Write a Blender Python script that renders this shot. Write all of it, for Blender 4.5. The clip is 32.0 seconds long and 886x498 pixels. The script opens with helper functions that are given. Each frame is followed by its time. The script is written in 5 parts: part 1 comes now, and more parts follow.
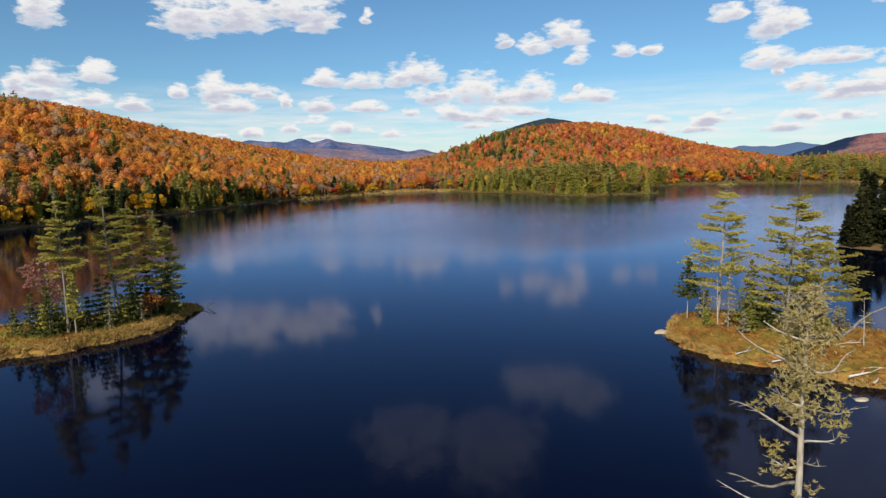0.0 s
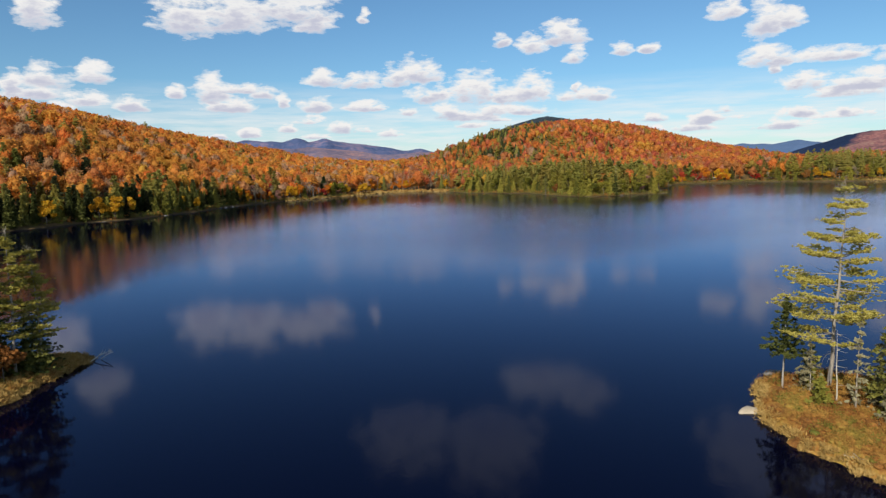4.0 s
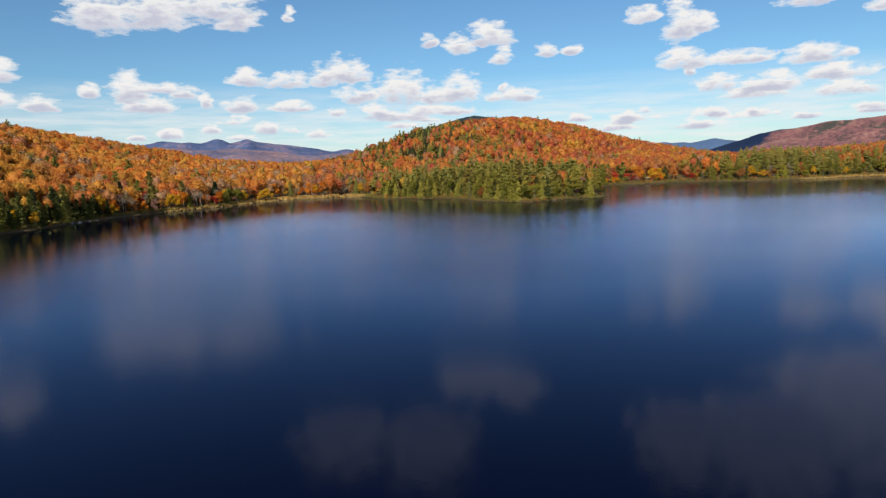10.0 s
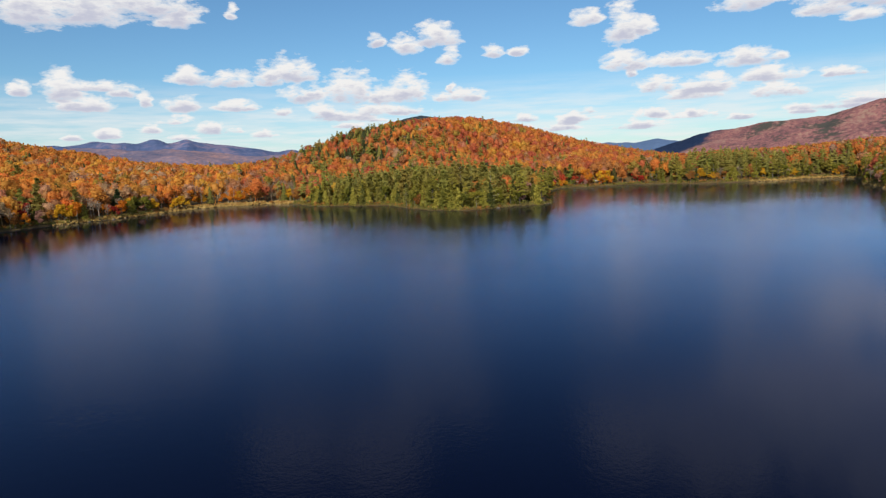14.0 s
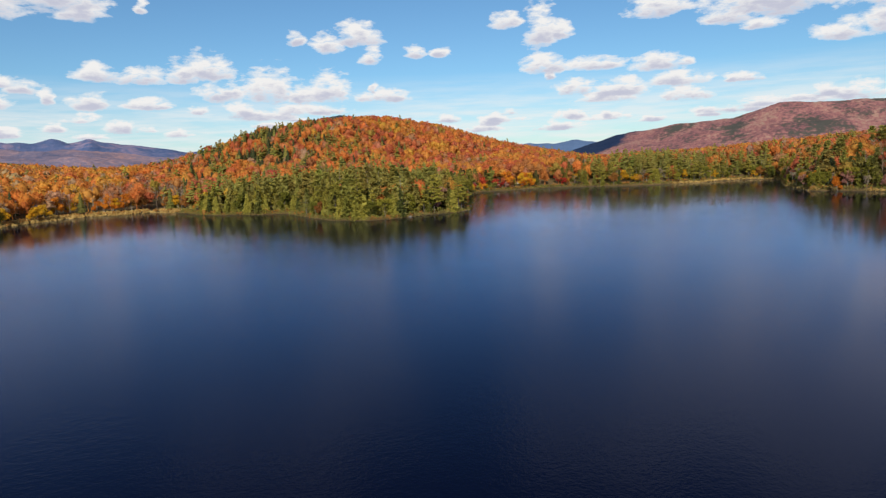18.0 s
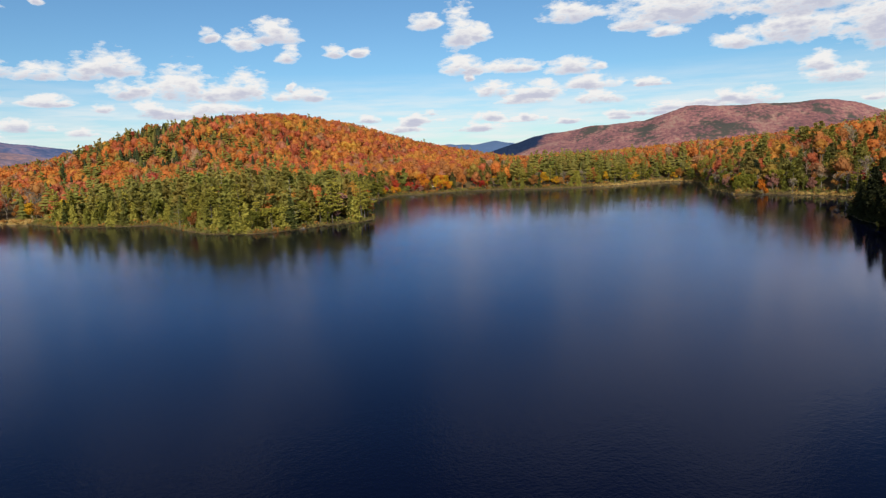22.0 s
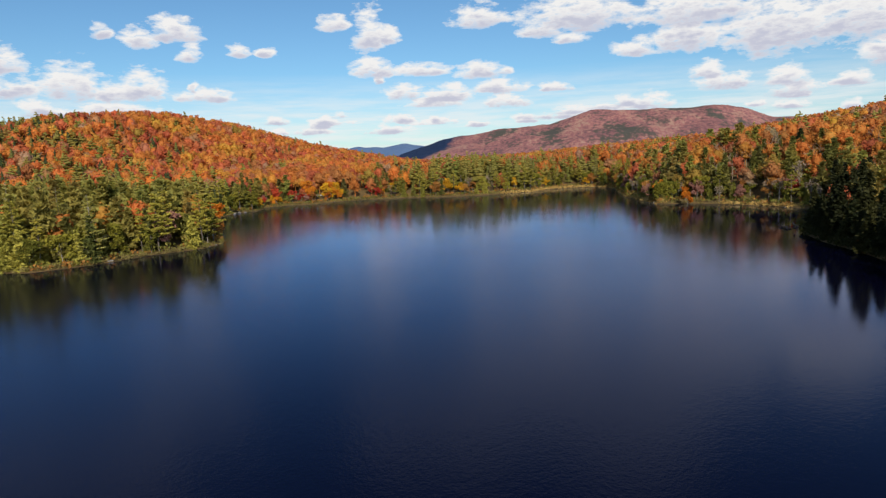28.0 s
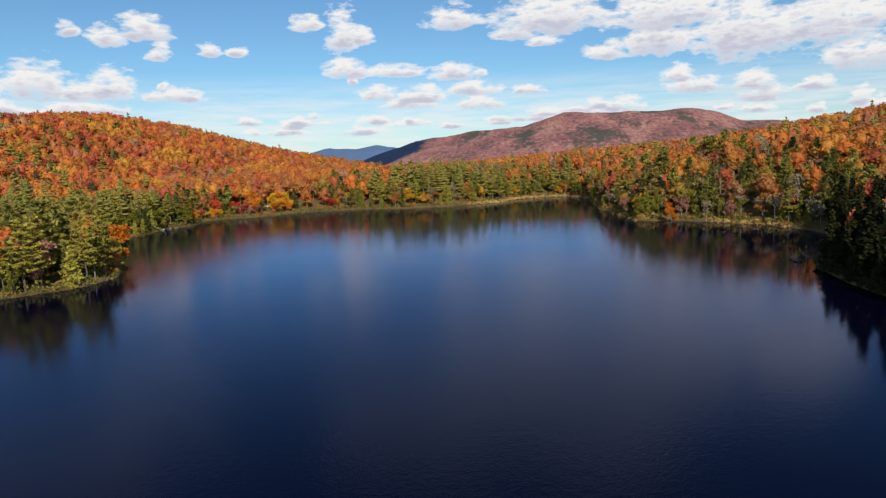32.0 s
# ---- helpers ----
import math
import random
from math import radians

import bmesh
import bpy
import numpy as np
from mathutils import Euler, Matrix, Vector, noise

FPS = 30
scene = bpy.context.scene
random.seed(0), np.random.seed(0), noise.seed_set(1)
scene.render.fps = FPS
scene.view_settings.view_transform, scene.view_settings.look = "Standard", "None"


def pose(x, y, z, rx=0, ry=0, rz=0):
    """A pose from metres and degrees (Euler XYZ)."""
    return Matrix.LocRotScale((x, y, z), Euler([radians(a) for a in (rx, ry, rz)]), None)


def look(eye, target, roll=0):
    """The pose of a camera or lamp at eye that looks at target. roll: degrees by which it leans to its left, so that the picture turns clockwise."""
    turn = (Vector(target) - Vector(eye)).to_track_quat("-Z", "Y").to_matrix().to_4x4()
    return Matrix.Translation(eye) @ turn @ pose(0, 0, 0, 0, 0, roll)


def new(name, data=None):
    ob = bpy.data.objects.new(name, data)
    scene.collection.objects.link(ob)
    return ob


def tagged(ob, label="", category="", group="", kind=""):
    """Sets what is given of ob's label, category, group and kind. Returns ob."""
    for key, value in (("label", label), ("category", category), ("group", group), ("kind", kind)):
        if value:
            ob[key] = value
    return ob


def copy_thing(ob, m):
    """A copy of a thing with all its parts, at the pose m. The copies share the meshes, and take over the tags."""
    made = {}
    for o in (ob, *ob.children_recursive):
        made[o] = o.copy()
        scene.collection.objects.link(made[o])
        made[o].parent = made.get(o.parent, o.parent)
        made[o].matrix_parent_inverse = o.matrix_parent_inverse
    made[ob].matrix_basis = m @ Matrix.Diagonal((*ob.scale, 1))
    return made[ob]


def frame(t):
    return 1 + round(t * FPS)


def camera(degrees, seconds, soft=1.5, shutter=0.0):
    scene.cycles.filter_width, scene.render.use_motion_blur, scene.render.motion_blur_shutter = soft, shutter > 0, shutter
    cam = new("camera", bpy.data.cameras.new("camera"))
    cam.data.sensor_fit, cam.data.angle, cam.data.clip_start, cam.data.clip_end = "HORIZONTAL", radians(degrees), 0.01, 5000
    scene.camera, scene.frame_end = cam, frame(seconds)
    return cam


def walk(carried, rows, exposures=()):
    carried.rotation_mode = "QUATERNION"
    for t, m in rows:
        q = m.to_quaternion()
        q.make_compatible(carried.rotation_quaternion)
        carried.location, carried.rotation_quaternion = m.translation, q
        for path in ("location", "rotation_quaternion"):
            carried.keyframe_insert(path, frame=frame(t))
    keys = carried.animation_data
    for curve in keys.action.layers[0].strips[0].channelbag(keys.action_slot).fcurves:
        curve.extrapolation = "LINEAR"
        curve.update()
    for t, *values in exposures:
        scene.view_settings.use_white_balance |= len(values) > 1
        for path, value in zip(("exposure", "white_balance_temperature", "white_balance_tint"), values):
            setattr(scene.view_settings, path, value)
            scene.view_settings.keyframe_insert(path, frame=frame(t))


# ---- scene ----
cam = camera(68.81, 32.0, soft=1.3)

# seconds, x, y, height, heading right of +y, pitch, lean to the right (degrees)
FLIGHT = [
    (0.0, 0.00, -0.00, 22.00, 0.013, -7.110, 1.145),
    (1.0, -0.14, 6.29, 21.89, 0.061, -7.123, 1.153),
    (2.0, 0.22, 12.90, 21.82, 0.059, -7.154, 1.175),
    (3.0, 0.98, 20.56, 21.80, 0.050, -7.180, 1.296),
    (3.5, 1.42, 24.62, 21.77, 0.082, -7.169, 1.343),
    (5.5, 5.06, 43.57, 21.46, 0.904, -7.190, 1.583),
    (6.0, 5.93, 48.53, 21.48, 1.454, -7.198, 1.624),
    (7.0, 7.81, 58.50, 21.60, 2.582, -7.248, 1.680),
    (8.0, 10.10, 68.54, 21.85, 3.555, -7.276, 1.742),
    (9.0, 12.73, 78.63, 22.22, 4.845, -7.289, 1.856),
    (10.0, 15.65, 88.54, 22.67, 6.187, -7.323, 1.911),
    (11.0, 18.74, 98.13, 23.22, 7.512, -7.392, 2.000),
    (12.0, 22.19, 107.43, 23.87, 8.552, -7.405, 2.072),
    (13.0, 25.73, 116.63, 24.50, 9.387, -7.431, 2.065),
    (14.0, 29.37, 126.48, 25.03, 10.656, -7.477, 2.098),
    (14.5, 31.25, 131.43, 25.25, 11.489, -7.528, 2.108),
    (16.5, 39.64, 150.95, 25.82, 14.980, -7.637, 2.165),
    (17.0, 41.94, 155.65, 25.90, 15.680, -7.643, 2.165),
    (18.0, 46.75, 164.87, 25.98, 17.326, -7.672, 2.177),
    (19.0, 51.67, 174.36, 26.10, 19.326, -7.716, 2.229),
    (20.0, 56.81, 183.61, 26.13, 20.925, -7.766, 2.206),
    (21.0, 62.44, 192.63, 26.16, 22.289, -7.788, 2.192),
    (22.0, 68.66, 201.65, 26.19, 24.217, -7.846, 2.148),
    (23.0, 74.94, 210.06, 26.33, 25.981, -7.867, 2.156),
    (24.0, 80.67, 218.30, 26.40, 27.440, -7.891, 2.179),
    (25.0, 86.88, 226.61, 26.46, 29.048, -7.902, 2.162),
    (25.5, 90.09, 230.80, 26.50, 29.861, -7.912, 2.189),
    (27.5, 104.50, 247.03, 26.83, 31.667, -7.893, 2.193),
    (28.0, 108.16, 250.81, 27.02, 31.970, -7.900, 2.183),
    (29.0, 115.47, 258.26, 27.55, 32.709, -7.915, 2.127),
    (30.0, 122.73, 265.71, 28.41, 33.489, -7.916, 2.125),
    (31.0, 130.09, 272.71, 29.61, 33.971, -7.909, 2.065),
    (32.0, 137.28, 279.90, 31.00, 34.276, -7.862, 1.993),
]


def flight_pose(x, y, z, heading, pitch, lean):
    a, p = radians(heading), radians(pitch)
    aim = (x + math.sin(a) * math.cos(p), y + math.cos(a) * math.cos(p), z + math.sin(p))
    return look((x, y, z), aim, -lean)


walk(cam, [(row[0], flight_pose(*row[1:])) for row in FLIGHT])

# ---- sky, sun, exposure ----
SUN_FROM = Vector((-0.40, -0.86, 0.62)).normalized()
scene.view_settings.exposure = 0.0

# clouds: azimuth right of +y, elevation of the base, half width, height over the base (degrees)
CLOUDS_LEFT = "-30.7,11.1,1.8,3.1 -20.4,11.1,2.8,3.4 -16.7,11.5,3.5,3.2 -12.2,12.2,4.6,2.4 -10.3,11.5,2.1,1.8 -6.1,12.2,0.6,1.0 -32.5,6.2,1.0,1.6 -30.4,6.7,2.2,1.6 -27.3,7.1,1.6,1.6 -31.3,5.8,2.3,1.3 -28.0,5.4,2.2,1.0 -29.8,5.0,1.3,0.8 -24.7,5.0,1.7,1.3 -24.7,5.2,1.1,0.9 -21.4,6.1,0.8,1.0 -18.9,5.8,1.9,2.3 -16.8,6.5,3.6,0.7 -18.0,5.0,3.1,1.2 -14.7,6.1,1.5,1.1 -13.2,5.4,0.7,1.2 -10.4,5.0,1.7,1.3 -11.1,4.0,1.9,0.7 -6.4,5.0,2.1,0.9 -2.7,4.6,1.2,0.7 -9.6,7.1,1.9,1.4 -6.5,7.0,2.2,1.2 -3.4,7.1,1.6,1.6 -1.5,7.4,2.3,1.9 -0.7,5.7,2.2,1.5 3.1,5.6,2.6,2.6 5.9,5.4,1.9,1.6 8.1,5.5,2.2,2.3 0.8,4.2,1.7,1.4 6.1,4.4,4.0,1.1 3.0,4.0,3.9,1.1 12.9,5.4,3.0,1.0 11.9,6.1,0.5,0.9 5.5,10.1,1.0,1.0 8.2,9.4,1.5,1.6 10.8,10.1,2.2,1.8 11.8,8.5,1.1,1.3 15.6,8.9,1.1,0.9 17.7,8.9,1.0,0.7 23.5,11.0,1.6,1.3 26.3,9.4,1.6,3.2 28.0,9.9,1.3,1.4 -4.4,2.8,1.5,0.8 -16.0,2.9,1.5,0.8 -13.1,3.3,1.4,0.8 -8.4,3.2,1.6,1.0 3.0,3.4,2.0,0.6 5.4,3.9,1.0,0.4 18.1,3.4,1.8,0.6 21.9,3.0,1.8,0.9 24.5,3.3,1.2,0.4 -6.6,3.2,1.2,0.6 -18.3,2.8,1.1,0.5 -10.7,2.7,1.9,0.5"
CLOUDS_AHEAD = "26.6,7.2,2.1,1.6 30.8,7.2,3.4,1.0 35.8,6.8,2.6,1.4 37.7,7.0,1.0,0.6 27.1,6.6,0.7,0.7 29.1,5.2,2.0,1.4 33.0,5.0,2.9,1.4 37.3,5.5,3.1,1.1 37.8,4.3,2.7,1.2 41.5,5.4,1.1,0.7 31.7,4.5,3.4,1.0 31.5,3.0,2.7,0.6 39.7,2.9,1.2,0.7 43.6,3.4,2.7,0.8 46.3,3.4,3.0,0.9 47.7,3.9,1.5,1.0 35.5,2.7,1.3,0.5 35.2,2.7,1.1,0.5"
CLOUDS_RIGHT = "35.8,11.0,2.8,1.8 41.0,9.9,2.0,1.6 44.2,10.4,5.4,3.1 43.5,9.2,1.9,0.8 48.6,7.9,2.3,1.2 52.6,8.0,3.1,3.1 58.5,7.5,4.4,4.9 53.3,9.9,5.8,3.1 64.2,7.7,4.0,4.3 61.1,7.7,2.9,3.2 66.0,5.7,2.2,2.2 67.8,5.7,2.0,2.4 67.3,8.5,2.4,1.9 54.2,5.7,1.9,1.2 55.5,4.8,2.8,1.3 59.8,4.6,2.4,1.6 60.4,3.9,2.6,1.4 64.0,4.3,1.8,1.0 60.8,3.7,1.4,0.7 67.0,3.0,1.2,1.3 68.3,2.6,1.7,1.0 57.6,3.2,1.4,0.5 60.2,2.9,2.0,0.6 46.3,3.6,2.3,0.8 50.0,3.5,2.3,1.3 40.5,3.1,2.4,0.7 43.0,3.1,1.9,0.8 18.1,3.4,1.6,0.6 22.8,3.2,2.1,0.8 23.6,3.8,0.8,0.6 28.8,3.2,1.5,0.9 31.7,3.1,0.7,0.9 33.4,3.0,0.7,0.6 42.2,5.4,1.6,0.7 64.1,2.6,1.1,0.7 21.3,2.5,2.1,0.8 27.5,2.4,2.7,0.8 18.5,2.5,1.1,0.6"
CLOUDS_HIGH = "-28.5,15.2,2.4,2.6 9.0,17.6,4.6,2.8 12.5,18.6,3.2,2.4 -3.5,21.2,5.0,5.0 4.0,21.8,5.5,6.0 27.0,20.5,5.0,6.0 34.0,19.5,7.5,8.0 41.0,15.5,9.0,10.0 48.0,18.0,9.0,10.0 54.0,14.0,8.0,7.0 63.0,13.0,6.0,6.0"


def node(tree, kind, **props):
    n = tree.nodes.new(kind)
    for key, value in props.items():
        if key == "op":
            n.operation = value
        elif key == "label":
            n.label = value
        elif key == "blend":
            n.blend_type = value
        elif key == "data":
            n.data_type = value
    return n


def math_node(tree, op, a, b=None, c=None, clamp=False):
    n = tree.nodes.new("ShaderNodeMath")
    n.operation, n.use_clamp = op, clamp
    for slot, v in zip(n.inputs, (a, b, c)):
        if v is None:
            continue
        if isinstance(v, (int, float)):
            slot.default_value = v
        else:
            tree.links.new(v, slot)
    return n.outputs[0]


def mix_colour(tree, fac, a, b, blend="MIX"):
    n = tree.nodes.new("ShaderNodeMix")
    n.data_type, n.blend_type = "RGBA", blend
    for slot, v in ((n.inputs[0], fac), (n.inputs[6], a), (n.inputs[7], b)):
        if isinstance(v, (int, float)):
            slot.default_value = v
        elif isinstance(v, tuple):
            slot.default_value = (*v[:3], 1)
        else:
            tree.links.new(v, slot)
    return n.outputs[2]


def ramp(tree, fac, stops, linear=True):
    n = tree.nodes.new("ShaderNodeValToRGB")
    while len(n.color_ramp.elements) < len(stops):
        n.color_ramp.elements.new(0.5)
    for e, (at, c) in zip(n.color_ramp.elements, stops):
        e.position, e.color = at, (*c, 1)
    if not linear:
        n.color_ramp.interpolation = "EASE"
    tree.links.new(fac, n.inputs[0])
    return n.outputs[0]


def noise_tex(tree, vector, scale, detail=4.0, rough=0.55, out=0):
    n = tree.nodes.new("ShaderNodeTexNoise")
    n.inputs["Scale"].default_value, n.inputs["Detail"].default_value, n.inputs["Roughness"].default_value = scale, detail, rough
    if vector is not None:
        tree.links.new(vector, n.inputs["Vector"])
    return n.outputs[out]


def build_world():
    world = bpy.data.worlds.new("autumn_sky")
    world.use_nodes = True
    scene.world = world
    tree = world.node_tree
    tree.nodes.clear()
    out, back = tree.nodes.new("ShaderNodeOutputWorld"), tree.nodes.new("ShaderNodeBackground")
    tree.links.new(back.outputs[0], out.inputs[0])
    sky = tree.nodes.new("ShaderNodeTexSky")
    sky.sky_type, sky.sun_disc = "NISHITA", False
    sky.sun_elevation = math.asin(SUN_FROM.z)
    sky.sun_rotation = math.atan2(SUN_FROM.x, SUN_FROM.y)
    sky.altitude, sky.air_density, sky.dust_density, sky.ozone_density = 500, 1.0, 0.4, 1.6
    coord = tree.nodes.new("ShaderNodeTexCoord")
    unit = node(tree, "ShaderNodeVectorMath", op="NORMALIZE")
    tree.links.new(coord.outputs["Generated"], unit.inputs[0])
    split = tree.nodes.new("ShaderNodeSeparateXYZ")
    tree.links.new(unit.outputs[0], split.inputs[0])
    az = math_node(tree, "MULTIPLY", math_node(tree, "ARCTAN2", split.outputs[0], split.outputs[1]), 57.2958)
    el = math_node(tree, "MULTIPLY", math_node(tree, "ARCSINE", split.outputs[2]), 57.2958)
    flat = tree.nodes.new("ShaderNodeCombineXYZ")
    tree.links.new(az, flat.inputs[0])
    tree.links.new(el, flat.inputs[1])
    tree.links.new(el, flat.inputs[2])
    wide = node(tree, "ShaderNodeVectorMath", op="MULTIPLY")
    wide.inputs[1].default_value = (0.42, 1.0, 0.0)
    tree.links.new(flat.outputs[0], wide.inputs[0])
    # edges of the clouds wander by two sizes of noise
    warp = noise_tex(tree, wide.outputs[0], 0.9, 3.0, 0.6, out=1)
    shift = node(tree, "ShaderNodeVectorMath", op="MULTIPLY_ADD")
    shift.inputs[1].default_value, shift.inputs[2].default_value = (1.5, 0.6, 0.0), (-0.75, -0.3, 0.0)
    tree.links.new(warp, shift.inputs[0])
    moved = node(tree, "ShaderNodeVectorMath", op="ADD")
    tree.links.new(flat.outputs[0], moved.inputs[0])
    tree.links.new(shift.outputs[0], moved.inputs[1])
    field = None
    rows = [tuple(float(v) for v in item.split(",")) for text in (CLOUDS_LEFT, CLOUDS_AHEAD, CLOUDS_RIGHT, CLOUDS_HIGH) for item in text.split()]
    for a, e, w, h in rows:  # a dome over a flat base
        w, h, e = w * 1.0, h * 1.0, e + 0.2 * h
        m = node(tree, "ShaderNodeVectorMath", op="MULTIPLY_ADD")
        m.inputs[1].default_value, m.inputs[2].default_value = (1 / w, 1 / h, -2.8 / h), (-a / w, -e / h, 2.8 * e / h)
        if field is None:
            tree.links.new(moved.outputs[0], m.inputs[0])
        else:  # one cloud after the other, so that few values are held at a time
            turn = node(tree, "ShaderNodeVectorMath", op="MULTIPLY_ADD")
            turn.inputs[1].default_value = (1e-9, 1e-9, 1e-9)
            tree.links.new(field, turn.inputs[0])
            tree.links.new(moved.outputs[0], turn.inputs[2])
            tree.links.new(turn.outputs[0], m.inputs[0])
        dome = node(tree, "ShaderNodeVectorMath", op="MAXIMUM")
        dome.inputs[1].default_value = (-1e6, 0, 0)
        tree.links.new(m.outputs[0], dome.inputs[0])
        d = node(tree, "ShaderNodeVectorMath", op="DOT_PRODUCT")
        tree.links.new(dome.outputs[0], d.inputs[0])
        tree.links.new(dome.outputs[0], d.inputs[1])
        rise = node(tree, "ShaderNodeVectorMath", op="DOT_PRODUCT")
        rise.inputs[1].default_value = (0, 1.3, 0)
        tree.links.new(m.outputs[0], rise.inputs[0])
        pair = tree.nodes.new("ShaderNodeCombineXYZ")
        tree.links.new(d.outputs["Value"], pair.inputs[0])
        tree.links.new(math_node(tree, "ADD", rise.outputs["Value"], d.outputs["Value"]), pair.inputs[1])
        if field is None:
            field = pair.outputs[0]
        else:
            least = node(tree, "ShaderNodeVectorMath", op="MINIMUM")
            tree.links.new(field, least.inputs[0])
            tree.links.new(pair.outputs[0], least.inputs[1])
            field = least.outputs[0]
    fields = tree.nodes.new("ShaderNodeSeparateXYZ")
    tree.links.new(field, fields.inputs[0])
    cover, under = fields.outputs[0], fields.outputs[1]
    puff = noise_tex(tree, wide.outputs[0], 1.25, 9.0, 0.62)
    body = math_node(tree, "ADD", math_node(tree, "SUBTRACT", 1.0, cover), math_node(tree, "MULTIPLY_ADD", puff, 3.4, -1.78))
    dense = ramp(tree, body, [(0.0, (0, 0, 0)), (0.25, (0.42, 0.42, 0.42)), (0.7, (1, 1, 1))])
    thin = ramp(tree, math_node(tree, "DIVIDE", el, 30.0), [(0.42, (1, 1, 1)), (0.72, (0.5, 0.5, 0.5))])
    dense = math_node(tree, "MULTIPLY", dense, thin)
    # thin streaks of far cloud towards the horizon, and broken cloud all round the rest of the sky
    level = node(tree, "ShaderNodeVectorMath", op="MULTIPLY")
    level.inputs[1].default_value = (0.16, 1.5, 0.0)
    tree.links.new(flat.outputs[0], level.inputs[0])
    streak = ramp(tree, noise_tex(tree, level.outputs[0], 1.0, 5.0, 0.6), [(0.38, (0.35, 0.35, 0.35)), (0.62, (1, 1, 1))])
    lowness = ramp(tree, math_node(tree, "DIVIDE", el, 10.0), [(0.0, (1, 1, 1)), (0.42, (0.85, 0.85, 0.85)), (0.75, (0, 0, 0))])
    haze = math_node(tree, "MULTIPLY", math_node(tree, "MULTIPLY", streak, lowness), 0.75)
    behind = ramp(tree, math_node(tree, "DIVIDE", math_node(tree, "ABSOLUTE", math_node(tree, "SUBTRACT", az, 17.0)), 180.0), [(0.3, (0, 0, 0)), (0.36, (1, 1, 1))])
    wild = ramp(tree, noise_tex(tree, unit.outputs[0], 3.2, 6.0, 0.6), [(0.5, (0, 0, 0)), (0.62, (1, 1, 1))])
    rest = math_node(tree, "MULTIPLY", math_node(tree, "MULTIPLY", behind, wild), 0.85)
    alpha = math_node(tree, "MAXIMUM", math_node(tree, "MAXIMUM", dense, haze), rest)
    low = math_node(tree, "ADD", math_node(tree, "SUBTRACT", 1.3, under), math_node(tree, "MULTIPLY_ADD", puff, 2.4, -1.2))
    lit = ramp(tree, math_node(tree, "MULTIPLY", low, 0.5), [(0.34, (1.0, 1.0, 1.0)), (0.78, (0.62, 0.645, 0.78))], linear=False)
    lit = mix_colour(tree, 1.0, lit, (CLOUD_LIGHT, CLOUD_LIGHT * 0.99, CLOUD_LIGHT * 0.98), "MULTIPLY")
    strong = mix_colour(tree, 1.0, sky.outputs[0], SKY_TINT, "MULTIPLY")
    tree.links.new(mix_colour(tree, alpha, strong, lit), back.inputs[0])
    back.inputs[1].default_value = 0.095
    world.cycles.sampling_method, world.cycles.sample_map_resolution = "MANUAL", 256


CLOUD_LIGHT = 9.3
SKY_TINT = (0.64, 0.93, 1.10)
build_world()

sun_data = bpy.data.lights.new("sun", "SUN")
sun_data.energy, sun_data.angle, sun_data.color = 5.0, radians(0.6), (1.0, 0.93, 0.82)
sun = new("sun", sun_data)
sun.matrix_world = look(SUN_FROM * 100, (0, 0, 0))

# ---- materials ----
def material(name, rough=0.8, spec=0.3):
    m = bpy.data.materials.new(name)
    m.use_nodes = True
    shader = m.node_tree.nodes["Principled BSDF"]
    shader.inputs["Roughness"].default_value, shader.inputs["Specular IOR Level"].default_value = rough, spec
    return m, m.node_tree, shader


def bump(tree, shader, height, strength, distance):
    n = tree.nodes.new("ShaderNodeBump")
    n.inputs["Strength"].default_value, n.inputs["Distance"].default_value = strength, distance
    tree.links.new(height, n.inputs["Height"])
    tree.links.new(n.outputs[0], shader.inputs["Normal"])


def place(tree):
    return tree.nodes.new("ShaderNodeNewGeometry").outputs["Position"]


def mottled(name, stops, scale, rough=0.85, relief=0.0, fine=8.0, spec=0.2):
    """Two scales of noise drive a colour ramp; relief is in metres."""
    m, tree, shader = material(name, rough, spec)
    p = place(tree)
    big, small = noise_tex(tree, p, scale, 3.0), noise_tex(tree, p, scale * fine, 4.0, 0.65)
    tree.links.new(ramp(tree, math_node(tree, "ADD", math_node(tree, "MULTIPLY", big, 0.55), math_node(tree, "MULTIPLY", small, 0.45)), stops), shader.inputs["Base Color"])
    if relief:
        bump(tree, shader, small, 0.8, relief)
    return m


def leaf_material(name, stops, rough=0.7, through_light=0.22):
    """Foliage: the ramp is read by each tree's own random value and by patches of noise inside the crown."""
    m, tree, shader = material(name, rough, 0.15)
    info = tree.nodes.new("ShaderNodeObjectInfo")
    patch = noise_tex(tree, place(tree), 0.55, 4.0, 0.65)
    mixed = math_node(tree, "ADD", math_node(tree, "MULTIPLY", info.outputs["Random"], 0.45), math_node(tree, "MULTIPLY", patch, 0.6), clamp=True)
    colour = ramp(tree, mixed, stops)
    tree.links.new(colour, shader.inputs["Base Color"])
    leaf_light(tree, shader, colour, through_light)
    return m


def leaf_light(tree, shader, colour, amount):
    thin = tree.nodes.new("ShaderNodeBsdfTranslucent")
    tree.links.new(colour, thin.inputs[0])
    both = tree.nodes.new("ShaderNodeMixShader")
    both.inputs[0].default_value = amount
    tree.links.new(shader.outputs[0], both.inputs[1])
    tree.links.new(thin.outputs[0], both.inputs[2])
    tree.links.new(both.outputs[0], tree.nodes["Material Output"].inputs[0])


